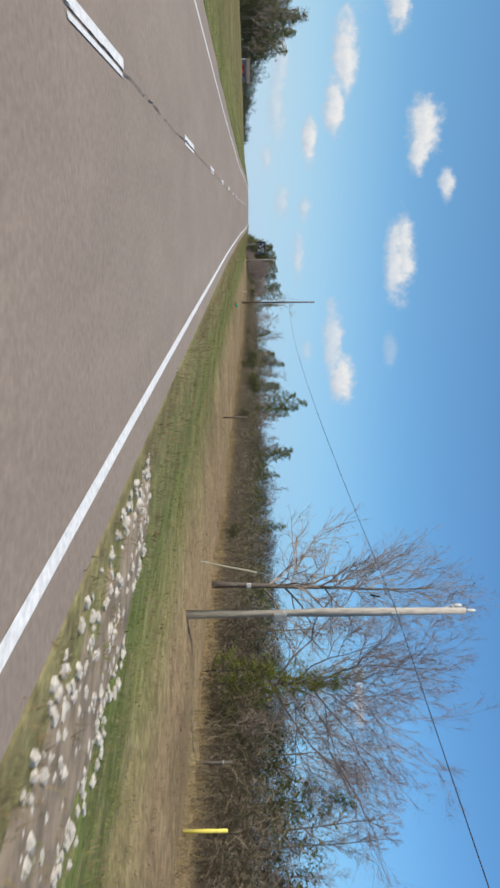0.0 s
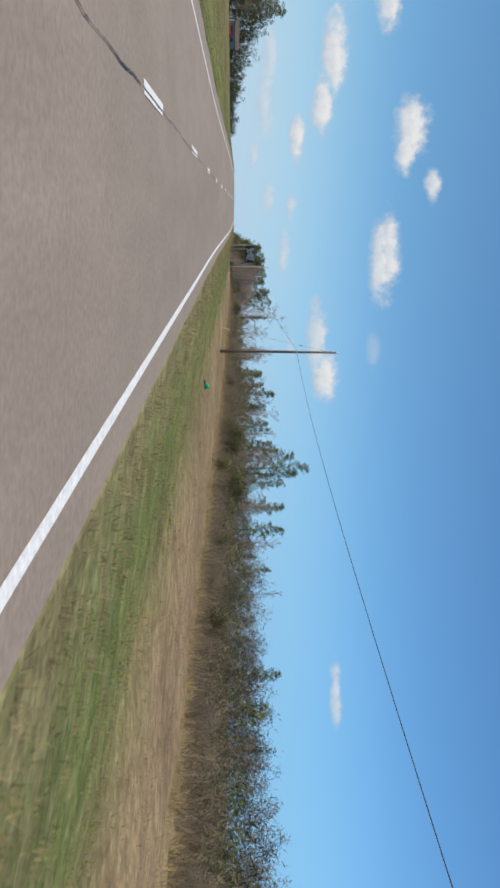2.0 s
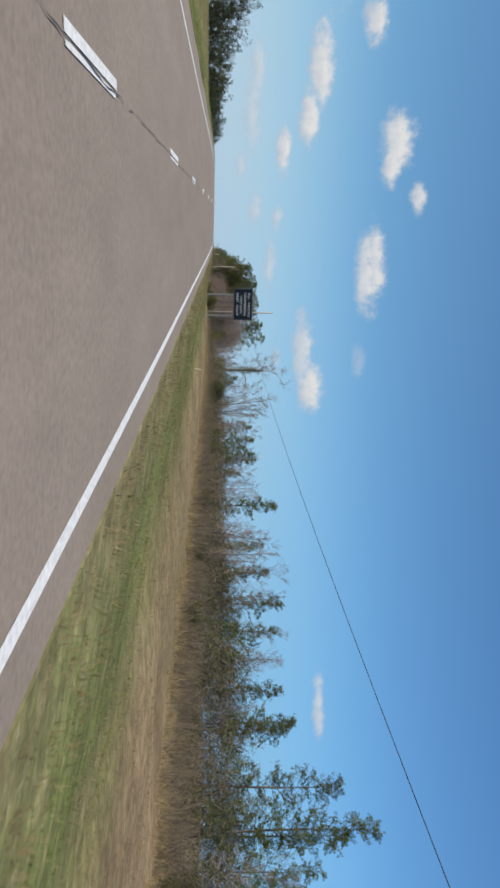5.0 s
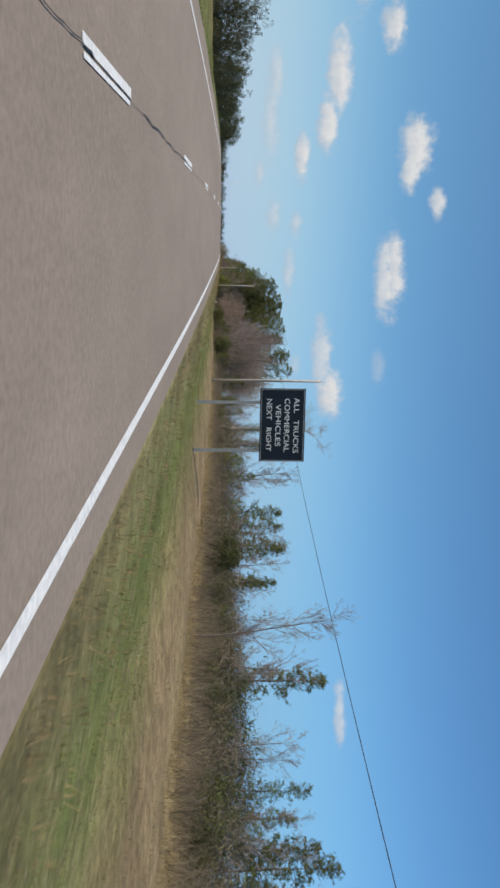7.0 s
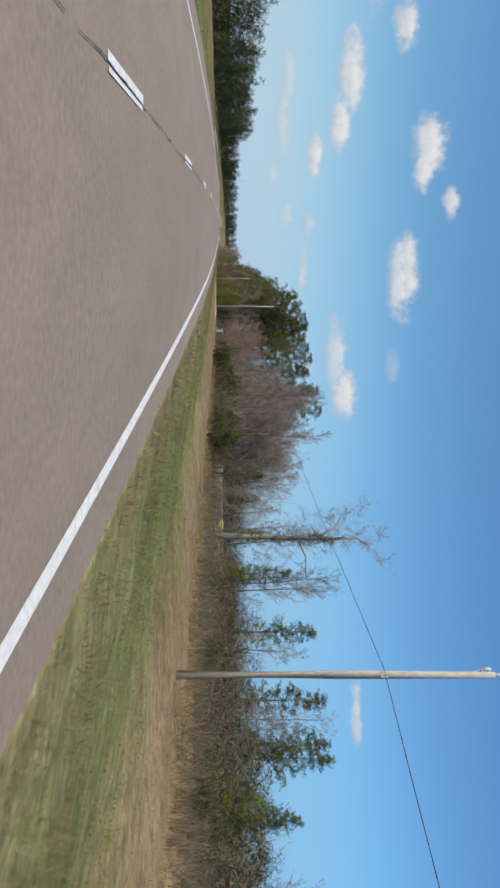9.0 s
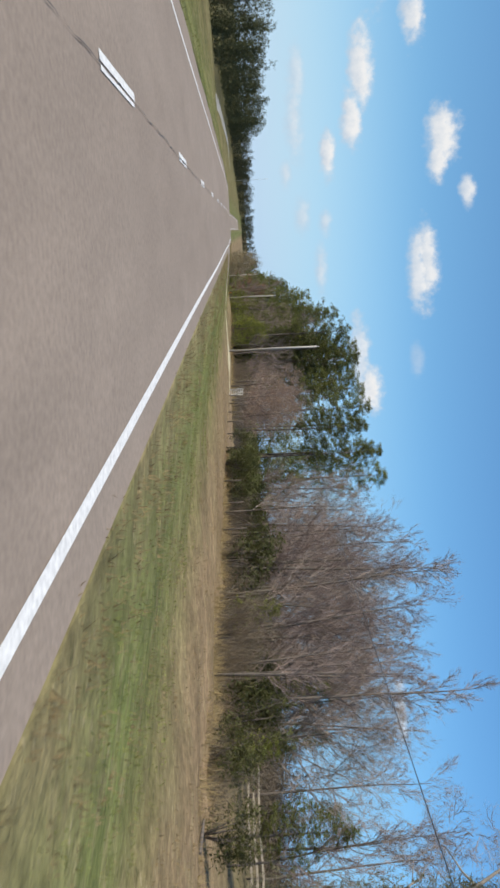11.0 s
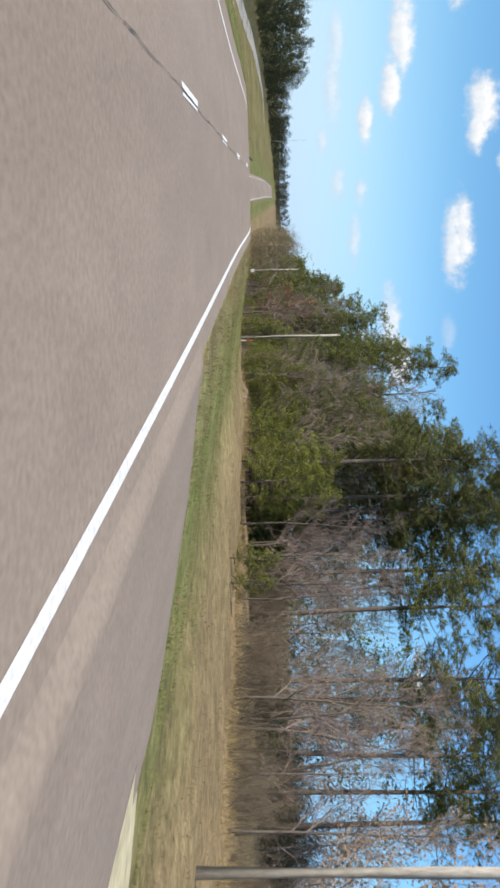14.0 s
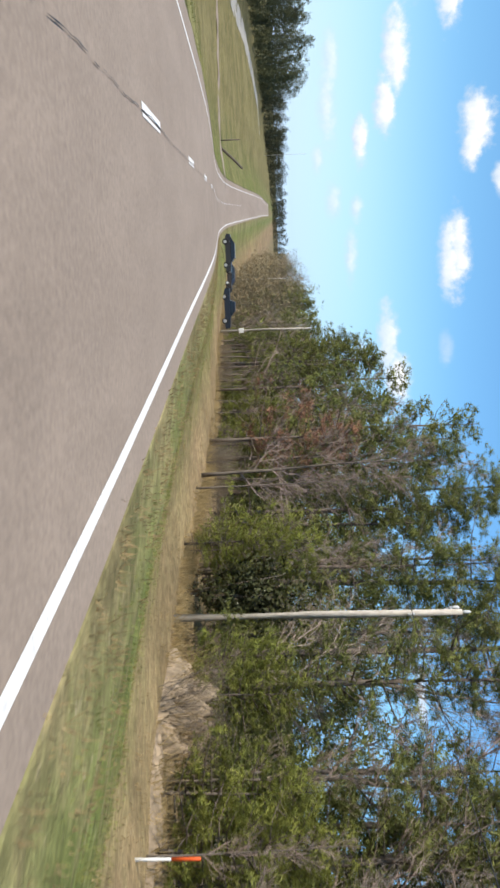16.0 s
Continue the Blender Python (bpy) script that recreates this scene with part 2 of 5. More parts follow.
def leaf_material(name, dark, light, rough=0.75, through=0.0, clumps=0.9):
    m = Mat(name, rough, spec=0.2)
    mean = tuple((p * 2 + q * 3) / 5 for p, q in zip(dark, light))
    c = m.ramp(m.island(), (0.0, tuple((p + q) / 2 for p, q in zip(dark, mean))), (1.0, tuple((p + q) / 2 for p, q in zip(light, mean))))
    c = m.mix(1.0, c, m.ramp(m.noise(clumps, 3), (0.32, 0.74), (0.68, 1.26)), "MULTIPLY")
    tint = m.ramp(m.object_random(), (0.0, (0.80, 0.78, 0.80)), (0.5, (1.06, 1.0, 0.9)), (1.0, (1.18, 1.2, 1.1)))
    col = m.mix(1.0, c, tint, "MULTIPLY")
    m.color(col)
    if through:
        t, x = m.n.new("ShaderNodeBsdfTranslucent"), m.n.new("ShaderNodeMixShader")
        m.l.new(col, t.inputs[0])
        x.inputs[0].default_value = through
        m.l.new(m.b.outputs[0], x.inputs[1])
        m.l.new(t.outputs[0], x.inputs[2])
        m.l.new(x.outputs[0], m.n["Material Output"].inputs["Surface"])
    return m.m


def bark_material(name, dark, light):
    m = Mat(name, 0.9, spec=0.15)
    c = m.ramp(m.noise(5.0, 5, (3.0, 3.0, 0.6)), (0.3, dark), (0.7, light))
    return m.color(c).bump(m.noise(14.0, 4, (2.0, 2.0, 0.5)), 0.6, 0.02).m


MAT = {
    "ground": ground_material(),
    "asphalt": asphalt_material(),
    "paint": plain("road_paint", (0.72, 0.71, 0.68), 0.7, 0.22, 14.0),
    "tar": plain("joint_tar", (0.035, 0.032, 0.03), 0.6, 0.3, 9.0),
    "sand": plain("pale_sand", (0.50, 0.44, 0.28), 0.95, 0.3, 2.5),
    "gravel": plain("pale_gravel", (0.34, 0.32, 0.28), 0.95, 0.2, 2.0),
    "dirt": plain("dry_earth", (0.24, 0.185, 0.125), 0.95, 0.5, 2.2),
    "stone": plain("broken_stone", (0.46, 0.415, 0.35), 0.9, 0.35, 5.0),
    "pole": bark_material("weathered_pole", (0.32, 0.285, 0.24), (0.52, 0.47, 0.41)),
    "dark_pole": bark_material("dark_pole", (0.085, 0.066, 0.05), (0.19, 0.155, 0.12)),
    "old_wood": bark_material("old_wood", (0.07, 0.058, 0.048), (0.17, 0.14, 0.115)),
    "wire": plain("wire", (0.05, 0.05, 0.055), 0.5, 0.1),
    "steel": plain("galvanised_steel", (0.42, 0.42, 0.42), 0.5, 0.1, 6.0, 0.4),
    "shed_wall": plain("grey_boards", (0.30, 0.31, 0.33), 0.85, 0.2, 1.5),
    "porcelain": plain("porcelain", (0.55, 0.55, 0.55), 0.25, 0.05),
    "ivory": plain("ivory_plastic", (0.72, 0.68, 0.52), 0.5, 0.08),
    "yellow": plain("yellow_plastic", (0.75, 0.62, 0.12), 0.5, 0.12),
    "white_metal": plain("white_metal", (0.47, 0.45, 0.41), 0.45, 0.1),
    "green_bag": plain("green_plastic", (0.02, 0.42, 0.20), 0.35, 0.3, 12.0),
    "rubber": plain("rubber", (0.02, 0.02, 0.02), 0.7, 0.2),
    "glass": plain("tinted_glass", (0.015, 0.018, 0.02), 0.08, 0.1, 2.0, 0.0, 0.5),
    "dark_paint": plain("dark_paint", (0.022, 0.016, 0.013), 0.28, 0.1, 2.0, 0.0, 0.5),
    "navy_paint": plain("navy_paint", (0.014, 0.017, 0.026), 0.3, 0.1, 2.0, 0.0, 0.5),
    "red_paint": plain("red_paint", (0.30, 0.02, 0.015), 0.3, 0.1, 2.0, 0.0, 0.5),
    "sign": plain("sign_face", (0.008, 0.012, 0.020), 0.45, 0.3, 3.0),
    "letter": plain("sign_letter", (0.66, 0.68, 0.68), 0.5, 0.1),
    "bark": bark_material("bare_bark", (0.08, 0.066, 0.055), (0.20, 0.168, 0.14)),
    "twig": leaf_material("twigs", (0.20, 0.155, 0.138), (0.40, 0.33, 0.30), 0.85, 0.3),
    "pine_bark": bark_material("pine_bark", (0.07, 0.055, 0.046), (0.20, 0.165, 0.135)),
    "needle": leaf_material("pine_needles", (0.082, 0.102, 0.034), (0.245, 0.268, 0.090), 0.8, 0.35),
    "cedar": leaf_material("cedar_sprays", (0.075, 0.08, 0.05), (0.21, 0.21, 0.15), 0.8, 0.2),
    "green": leaf_material("young_needles", (0.13, 0.165, 0.036), (0.32, 0.345, 0.09), 0.8, 0.38),
    "shrub": leaf_material("shrub_leaves", (0.07, 0.085, 0.032), (0.19, 0.20, 0.085), 0.8, 0.45),
    "glossy": leaf_material("glossy_leaves", (0.03, 0.038, 0.018), (0.085, 0.095, 0.045), 0.28, 0.0),
    "vine": leaf_material("vine_leaves", (0.09, 0.095, 0.055), (0.22, 0.20, 0.13), 0.8, 0.3),
    "pale_bark": bark_material("pale_bark", (0.16, 0.14, 0.12), (0.42, 0.38, 0.33)),
    "board": bark_material("grey_boards_old", (0.26, 0.225, 0.18), (0.46, 0.41, 0.33)),
    "brush": leaf_material("dry_brush", (0.13, 0.105, 0.07), (0.32, 0.26, 0.175), 0.85, 0.35),
    "thicket": leaf_material("grey_thicket", (0.12, 0.10, 0.075), (0.27, 0.225, 0.175), 0.9, 0.3),
    "dead_leaf": leaf_material("dead_leaves", (0.20, 0.125, 0.085), (0.42, 0.30, 0.22), 0.8, 0.3),
    "rust": leaf_material("dead_needles", (0.17, 0.085, 0.06), (0.36, 0.20, 0.15), 0.85, 0.25),
    "far_needle": leaf_material("far_needles", (0.045, 0.053, 0.030), (0.115, 0.122, 0.066), 0.85, 0.2),
    "orange": plain("orange_plastic", (0.62, 0.10, 0.025), 0.45, 0.12),
    "post_steel": plain("dull_steel", (0.30, 0.30, 0.29), 0.5, 0.2, 6.0, 0.3),
    "grass": leaf_material("verge_grass", (0.135, 0.155, 0.047), (0.28, 0.29, 0.102), 0.85, 0.35),
    "straw": leaf_material("straw", (0.17, 0.125, 0.065), (0.44, 0.345, 0.19), 0.85, 0.35),
}


# ---- building helpers ----
def mesh_from(name, verts, faces, material=None, shade=False, normals=None):
    me = bpy.data.meshes.new(name)
    me.from_pydata(verts if isinstance(verts, list) else verts.tolist(), [], faces if isinstance(faces, list) else faces.tolist())
    if material:
        me.materials.append(material)
    if shade:
        me.polygons.foreach_set("use_smooth", [True] * len(me.polygons))
    me.update()
    if normals:
        me.polygons.foreach_set("use_smooth", [True] * len(me.polygons))
        me.normals_split_custom_set_from_vertices(normals)
    return me


def part(name, data, material, parent, label=""):
    """Links a mesh or bmesh as one object under a thing or a part."""
    if isinstance(data, bmesh.types.BMesh):
        me = bpy.data.meshes.new(name)
        data.to_mesh(me)
        data.free()
        data = me
    if material and not data.materials:
        data.materials.append(material)
    ob = new(name, data)
    if parent:
        ob.parent = parent
    if label:
        ob["label"] = label
    return ob


def thing(name, label, category, group="", kind=""):
    return tagged(new(name), label, category, group, kind)


def tube(points, radii, sides=6, verts=None, faces=None):
    """Tapered tube along points; appends to verts and faces."""
    verts = [] if verts is None else verts
    faces = [] if faces is None else faces
    pts = [Vector(p) for p in points]
    first = len(verts)
    for i, p in enumerate(pts):
        way = (pts[min(i + 1, len(pts) - 1)] - pts[max(i - 1, 0)])
        q = way.to_track_quat("Z", "Y")
        for k in range(sides):
            w = 2 * math.pi * k / sides
            verts.append(tuple(p + q @ Vector((math.cos(w) * radii[i], math.sin(w) * radii[i], 0))))
    for i in range(len(pts) - 1):
        for k in range(sides):
            s = first + i * sides
            faces.append((s + k, s + (k + 1) % sides, s + sides + (k + 1) % sides, s + sides + k))
    faces.append(tuple(first + k for k in reversed(range(sides))))
    faces.append(tuple(first + (len(pts) - 1) * sides + k for k in range(sides)))
    return verts, faces


def box(bm, size, at=(0, 0, 0), bevel=0.0, turn=(0, 0, 0)):
    m = pose(*at, *turn) @ Matrix.Diagonal((*size, 1))
    r = bmesh.ops.create_cube(bm, size=1, matrix=m)
    if bevel:
        es = list({e for v in r["verts"] for e in v.link_edges})
        bmesh.ops.bevel(bm, geom=es, offset=bevel, segments=2, affect="EDGES", profile=0.6)
    return bm


# ---- ground and road ----
def grid_sheet(name, xs, ys, height, lateral=False):
    gx, gy = np.meshgrid(xs, ys)
    v = np.stack([gx + road_x(gy), gy, height(gx, gy)], -1).reshape(-1, 3)
    nx, ny = len(xs), len(ys)
    i = (np.arange(ny - 1)[:, None] * nx + np.arange(nx - 1)[None]).ravel()
    f = np.stack([i, i + 1, i + 1 + nx, i + nx], -1)
    me = mesh_from(name, v, f, None, True)
    if lateral:
        at = me.attributes.new("lateral", "FLOAT", "POINT")
        at.data.foreach_set("value", (np.clip(gx, -49, 49) / 100 + 0.5).ravel())
    return me


def ground_height(x, y):
    z = ground_z(x, y)
    return np.where((x > -6.4) & (x < 2.4), z - 0.12, z)


xs = np.unique(np.concatenate([np.arange(-60, -20, 3.0), np.arange(-20, 20, 1.0), np.arange(20, 60.1, 2.0), np.arange(2.4, 16, 0.35), [-6.5, -6.3, 2.3, 2.45, 2.6], np.arange(70, 300, 15.0), -np.arange(70, 300, 15.0), [-2500, -1200, -600, -400, 400, 600, 1200, 2500]]))
ys = np.unique(np.concatenate([np.arange(-40, 640, 3.0), np.arange(640, 1000, 8.0), np.arange(1000, 4200, 100.0), [-2500, -1200, -600, -300, -150, -80]]))
ground = part("ground", grid_sheet("ground", xs, ys, ground_height, True), MAT["ground"], None)
tagged(ground, "rolling grass verge, green by the road and tan further out", "grass", "", "structure")

rx = np.array([-6.6, -6.55, -5.5, -3.7, -1.83, 0, 1.83, 2.5, 2.55])
ry = np.concatenate([np.arange(-60, 640, 2.0), np.arange(640, 1200, 6.0)])
road = part("road", grid_sheet("road", rx, ry, lambda x, y: road_z(y) - 0.012 * np.abs(x + 1.83) + 0.022 - np.where((x < -6.58) | (x > 2.53), 0.15, 0)), MAT["asphalt"], None)
road.data.polygons.foreach_set("use_smooth", [False] * len(road.data.polygons))
tagged(road, "pale grey-brown worn asphalt carriageway with two lanes", "road", "", "structure")


def road_top(x, y):
    return road_z(y) - 0.012 * np.abs(x + 1.83) + 0.022


def strip(x0, x1, y0, y1, lift=0.006, step=2.0):
    yy = np.linspace(y0, y1, max(2, int((y1 - y0) / step) + 1))
    return grid_sheet("line", np.array([x0, x1]), yy, lambda x, y: road_top(x, y) + lift)


tagged(part("edge_line", strip(1.77, 1.92, -60, 1190), MAT["paint"], road), "solid white edge line")
tagged(part("edge_line", strip(-5.56, -5.44, -60, 1190), MAT["paint"], road), "solid pale edge line")


def wander(y):
    """Sideways wander of the joint between the lanes."""
    return 0.03 * np.sin(y * 0.7) * np.sin(y * 0.21 + 1) + 0.012 * np.sin(y * 2.9)


def joint(y0, y1, half, lift, rng):
    """A ragged crack: its width jumps and now and then closes."""
    v, f = [], []
    y, gap = y0, True
    while y < y1:
        b = half * (0.25 + 1.4 * rng.random() ** 1.6)
        mid = -1.80 + float(wander(y)) + rng.uniform(-0.012, 0.012)
        closed = rng.random() < 0.10
        for s in (-1, 1):
            x = mid + s * b
            v.append((x + float(road_x(y)), y, float(road_top(x, y)) + lift))
        if len(v) > 2 and not closed:
            i = len(v) - 2
            f.append((i - 2, i - 1, i + 1, i))
        y += rng.uniform(0.12, 0.4)
    return mesh_from("joint_seal", v, f)


crack = random.Random(31)
for k in range(26):
    y0 = -40 + 27.0 * k
    part("joint_seal", joint(y0, y0 + (26.5 if k % 4 else 19.0), 0.006 if k % 3 else 0.009, 0.013, crack), MAT["tar"], road, "dark ragged crack along the joint")
# far ends of the lane dashes, every third one
DASH_ENDS = [-40.5, -2.85, 33.68, 70.78, 107.48, 143.34, 179.31, 217.04, 253.93, 290.12, 326.72, 363.06, 399.11, 436.21, 472.91, 509.44, 546.02, 582.59, 619.17, 655.74, 692.32, 730.0]
for k in range(3 * len(DASH_ENDS) - 3):
    y1 = float(np.interp(k / 3, range(len(DASH_ENDS)), DASH_ENDS))
    part("lane_dash", strip(-1.925, -1.82, y1 - 3.05, y1, 0.009), MAT["paint"], road, "worn white lane dash")
    part("lane_dash", strip(-1.785, -1.735, y1 - 3.0, y1 - 0.1, 0.009), MAT["paint"], road, "worn white lane dash")


def path_strip(points, width, lift=0.02, step=0.8, edge=0.25):
    """A ragged strip that lies on the ground along points (x beside the lane, y)."""
    pts = [Vector((p[0], p[1], 0)) for p in points]
    line = []
    for p, q in zip(pts, pts[1:]):
        n = max(2, int((q - p).length / step))
        line += [p.lerp(q, k / n) for k in range(n)]
    line.append(pts[-1])
    rng = random.Random(len(line))
    verts, faces, m = [], [], 6
    for i, p in enumerate(line):
        way = (line[min(i + 1, len(line) - 1)] - line[max(i - 1, 0)]).normalized()
        side = Vector((way.y, -way.x, 0))
        w = width if not isinstance(width, tuple) else width[0] + (width[1] - width[0]) * i / (len(line) - 1)
        a, b = -w / 2 + rng.uniform(-edge, edge), w / 2 + rng.uniform(-edge, edge)
        for k in range(m):
            q = p + side * (a + (b - a) * k / (m - 1))
            rim = -0.06 if k in (0, m - 1) else 0.0
            verts.append((q.x + float(road_x(q.y)), q.y, float(ground_z(q.x, q.y)) + lift + rim))
    for i in range(len(line) - 1):
        for k in range(m - 1):
            s = i * m + k
            faces.append((s, s + 1, s + m + 1, s + m))
    return mesh_from("strip", verts, faces, None, True)


def apron_height(x, y):
    """Level with the carriageway's edge, then down to the verge."""
    u = np.clip((x - 2.2) / 0.3, 0, 1)
    return (road_top(x, y) + 0.004) * (1 - u) + (ground_z(x, y) + 0.055) * u


across = np.array([2.1, 2.2, 2.3, 2.4, 2.5, 2.6, 2.8, 3.1, 3.6, 4.3, 5.2, 6.2, 7.2])
px, gv = np.meshgrid(across, np.linspace(-1, 1, 30))
py = 427.5 + gv * (8.0 - 1.1 * (px - 2.3) + 0.2 * np.sin(px * 3.5))
rim = np.where((np.abs(gv) > 0.99) | (px > 7.1), np.where(np.abs(gv) > 0.99, 0.14, 0.07), np.where(px < 2.15, 0.014, 0.0))
apron = np.stack([px + road_x(py), py, apron_height(px, py) - rim], -1).reshape(-1, 3)
cell = (np.arange(29)[:, None] * 13 + np.arange(12)[None]).ravel()
drive = part("driveway", mesh_from("driveway", apron, np.stack([cell, cell + 1, cell + 14, cell + 13], -1), None, True), MAT["asphalt"], None)
tagged(drive, "grey paved driveway apron joining the carriageway", "driveway", "", "structure")
track = part("sand_track", path_strip([(5.9, 427.4), (8.6, 427.6), (10.8, 427.0), (14, 426.4), (19.5, 427.6)], (3.2, 1.9), 0.062, 0.5, 0.45), MAT["sand"], None)
tagged(track, "pale sandy track leading to the farm gate", "track", "", "structure")
side_road = part("side_road", path_strip([(-5.5, 653), (-17.4, 663.3), (-43.1, 685.1), (-118, 748.5)], (3.6, 3.6), 0.10, 2.0, 0.08), MAT["asphalt"], None)
tagged(side_road, "narrow pale side road that meets the carriageway", "road", "", "structure")
lot = part("gravel_road", path_strip([(-57, 700), (-57.5, 760), (-59, 812), (-57.5, 859), (-57, 1000), (-42, 1020)], (8.0, 6.0), 0.08, 3.0), MAT["gravel"], None)
tagged(lot, "pale gravel road along the foot of the far trees", "road", "", "structure")


# ---- trees ----
def tri_mesh(name, verts, material, normals=None):
    """A mesh of loose triangles from an array of corners, three by three."""
    n = len(verts) // 3
    me = bpy.data.meshes.new(name)
    me.vertices.add(n * 3)
    me.vertices.foreach_set("co", np.ascontiguousarray(verts, dtype=np.float32).ravel())
    me.loops.add(n * 3)
    me.loops.foreach_set("vertex_index", np.arange(n * 3, dtype=np.int32))
    me.polygons.add(n)
    me.polygons.foreach_set("loop_start", np.arange(n, dtype=np.int32) * 3)
    me.update()
    me.materials.append(material)
    if normals is not None:
        me.polygons.foreach_set("use_smooth", np.ones(n, dtype=bool))
        me.normals_split_custom_set_from_vertices(normals.tolist())
    return me


def unit(v):
    return v / np.maximum(np.linalg.norm(v, axis=-1, keepdims=True), 1e-6)


def needles(rs, centres, sizes, outs, n, flat=0.7, wide=0.06, tight=0.5, lead=0.25):
    """Tufts of n narrow leaves about each centre; lead turns them the way that the tuft faces. Returns corners and normals."""
    c = np.repeat(np.asarray(centres, float), n, 0)
    s = np.repeat(np.asarray(sizes, float), n)[:, None]
    o = np.repeat(np.asarray(outs, float), n, 0)
    w = rs.normal(0, 1, c.shape) * (1, 1, flat) + o * lead * 2
    w = unit(w)
    side = unit(np.cross(w, rs.uniform(-1, 1, c.shape))) * s * wide * rs.uniform(0.7, 1.4, (len(c), 1))
    a = c + rs.normal(0, 1, c.shape) * s * tight
    b = a + w * s * rs.uniform(0.55, 1.0, (len(c), 1))
    face = unit(o + w * 0.4 + (0, 0, 0.05))
    return np.stack([a - side, a + side, b], 1).reshape(-1, 3), np.repeat(face, 3, 0)


def twigs(rs, feet, ways, lengths, count, half, spread=0.45, up=0.1):
    """Fine bent twigs that fan out from each foot. Returns corners."""
    p = np.repeat(np.asarray(feet, float), count, 0)
    w = np.repeat(np.asarray(ways, float), count, 0)
    l = np.repeat(np.asarray(lengths, float), count)[:, None] * rs.uniform(0.45, 1.1, (len(p), 1))
    p = p - w * l * rs.uniform(0, 0.7, (len(p), 1))
    d = unit(w + rs.normal(0, spread, p.shape) + (0, 0, up))
    e = unit(d + rs.normal(0, 0.35, p.shape) + (0, 0, up))
    side = unit(np.cross(d, rs.normal(0, 1, p.shape))) * half
    m = p + d * l * 0.5
    q = m + e * l * 0.5
    return np.stack([p - side, p + side, m, m - side * 0.75, m + side * 0.75, q], 1).reshape(-1, 3)


def stick(verts, p, q, r0, r1):
    """An open three-sided tapered stick from p to q, as triangles."""
    way = (q - p).normalized()
    u = way.orthogonal().normalized()
    w = way.cross(u)
    ring = [u * math.cos(2.094 * k) + w * math.sin(2.094 * k) for k in range(3)]
    for k in range(3):
        m = (k + 1) % 3
        a, b, c, d = p + ring[k] * r0, p + ring[m] * r0, q + ring[m] * r1, q + ring[k] * r1
        verts += [a[:], b[:], c[:], a[:], c[:], d[:]]


def grow(verts, tips, rng, p, way, length, radius, depth, up, wide):
    """A branch that forks again and again; its last forks are kept as tips."""
    side = Vector((rng.gauss(0, 1), rng.gauss(0, 1), rng.gauss(0, 1)))
    mid = p + (way + side * 0.10).normalized() * length * 0.5
    end = mid + (way - side * 0.10 + Vector((0, 0, up * 0.5))).normalized() * length * 0.5
    stick(verts, p, mid, radius, radius * 0.85)
    stick(verts, mid, end, radius * 0.85, radius * 0.66)
    if depth <= 0:
        tips.append((end, (end - mid).normalized(), length))
        return
    if depth <= 2:
        tips.append((mid, way, length * 0.8))
    for k in range(3 if rng.random() < 0.6 else 2):
        turn = Vector((rng.gauss(0, 1), rng.gauss(0, 1), rng.gauss(0, 1))).cross(way).normalized()
        out = (way + turn * wide * (rng.uniform(0.15, 0.4) if k == 0 else rng.uniform(0.5, 0.95)) + Vector((0, 0, up))).normalized()
        at = end if k == 0 else mid.lerp(end, rng.random()) if k == 1 else p.lerp(mid, rng.uniform(0.4, 1.0))
        grow(verts, tips, rng, at, out, length * rng.uniform(0.62, 0.88), radius * 0.62, depth - 1, up, wide)


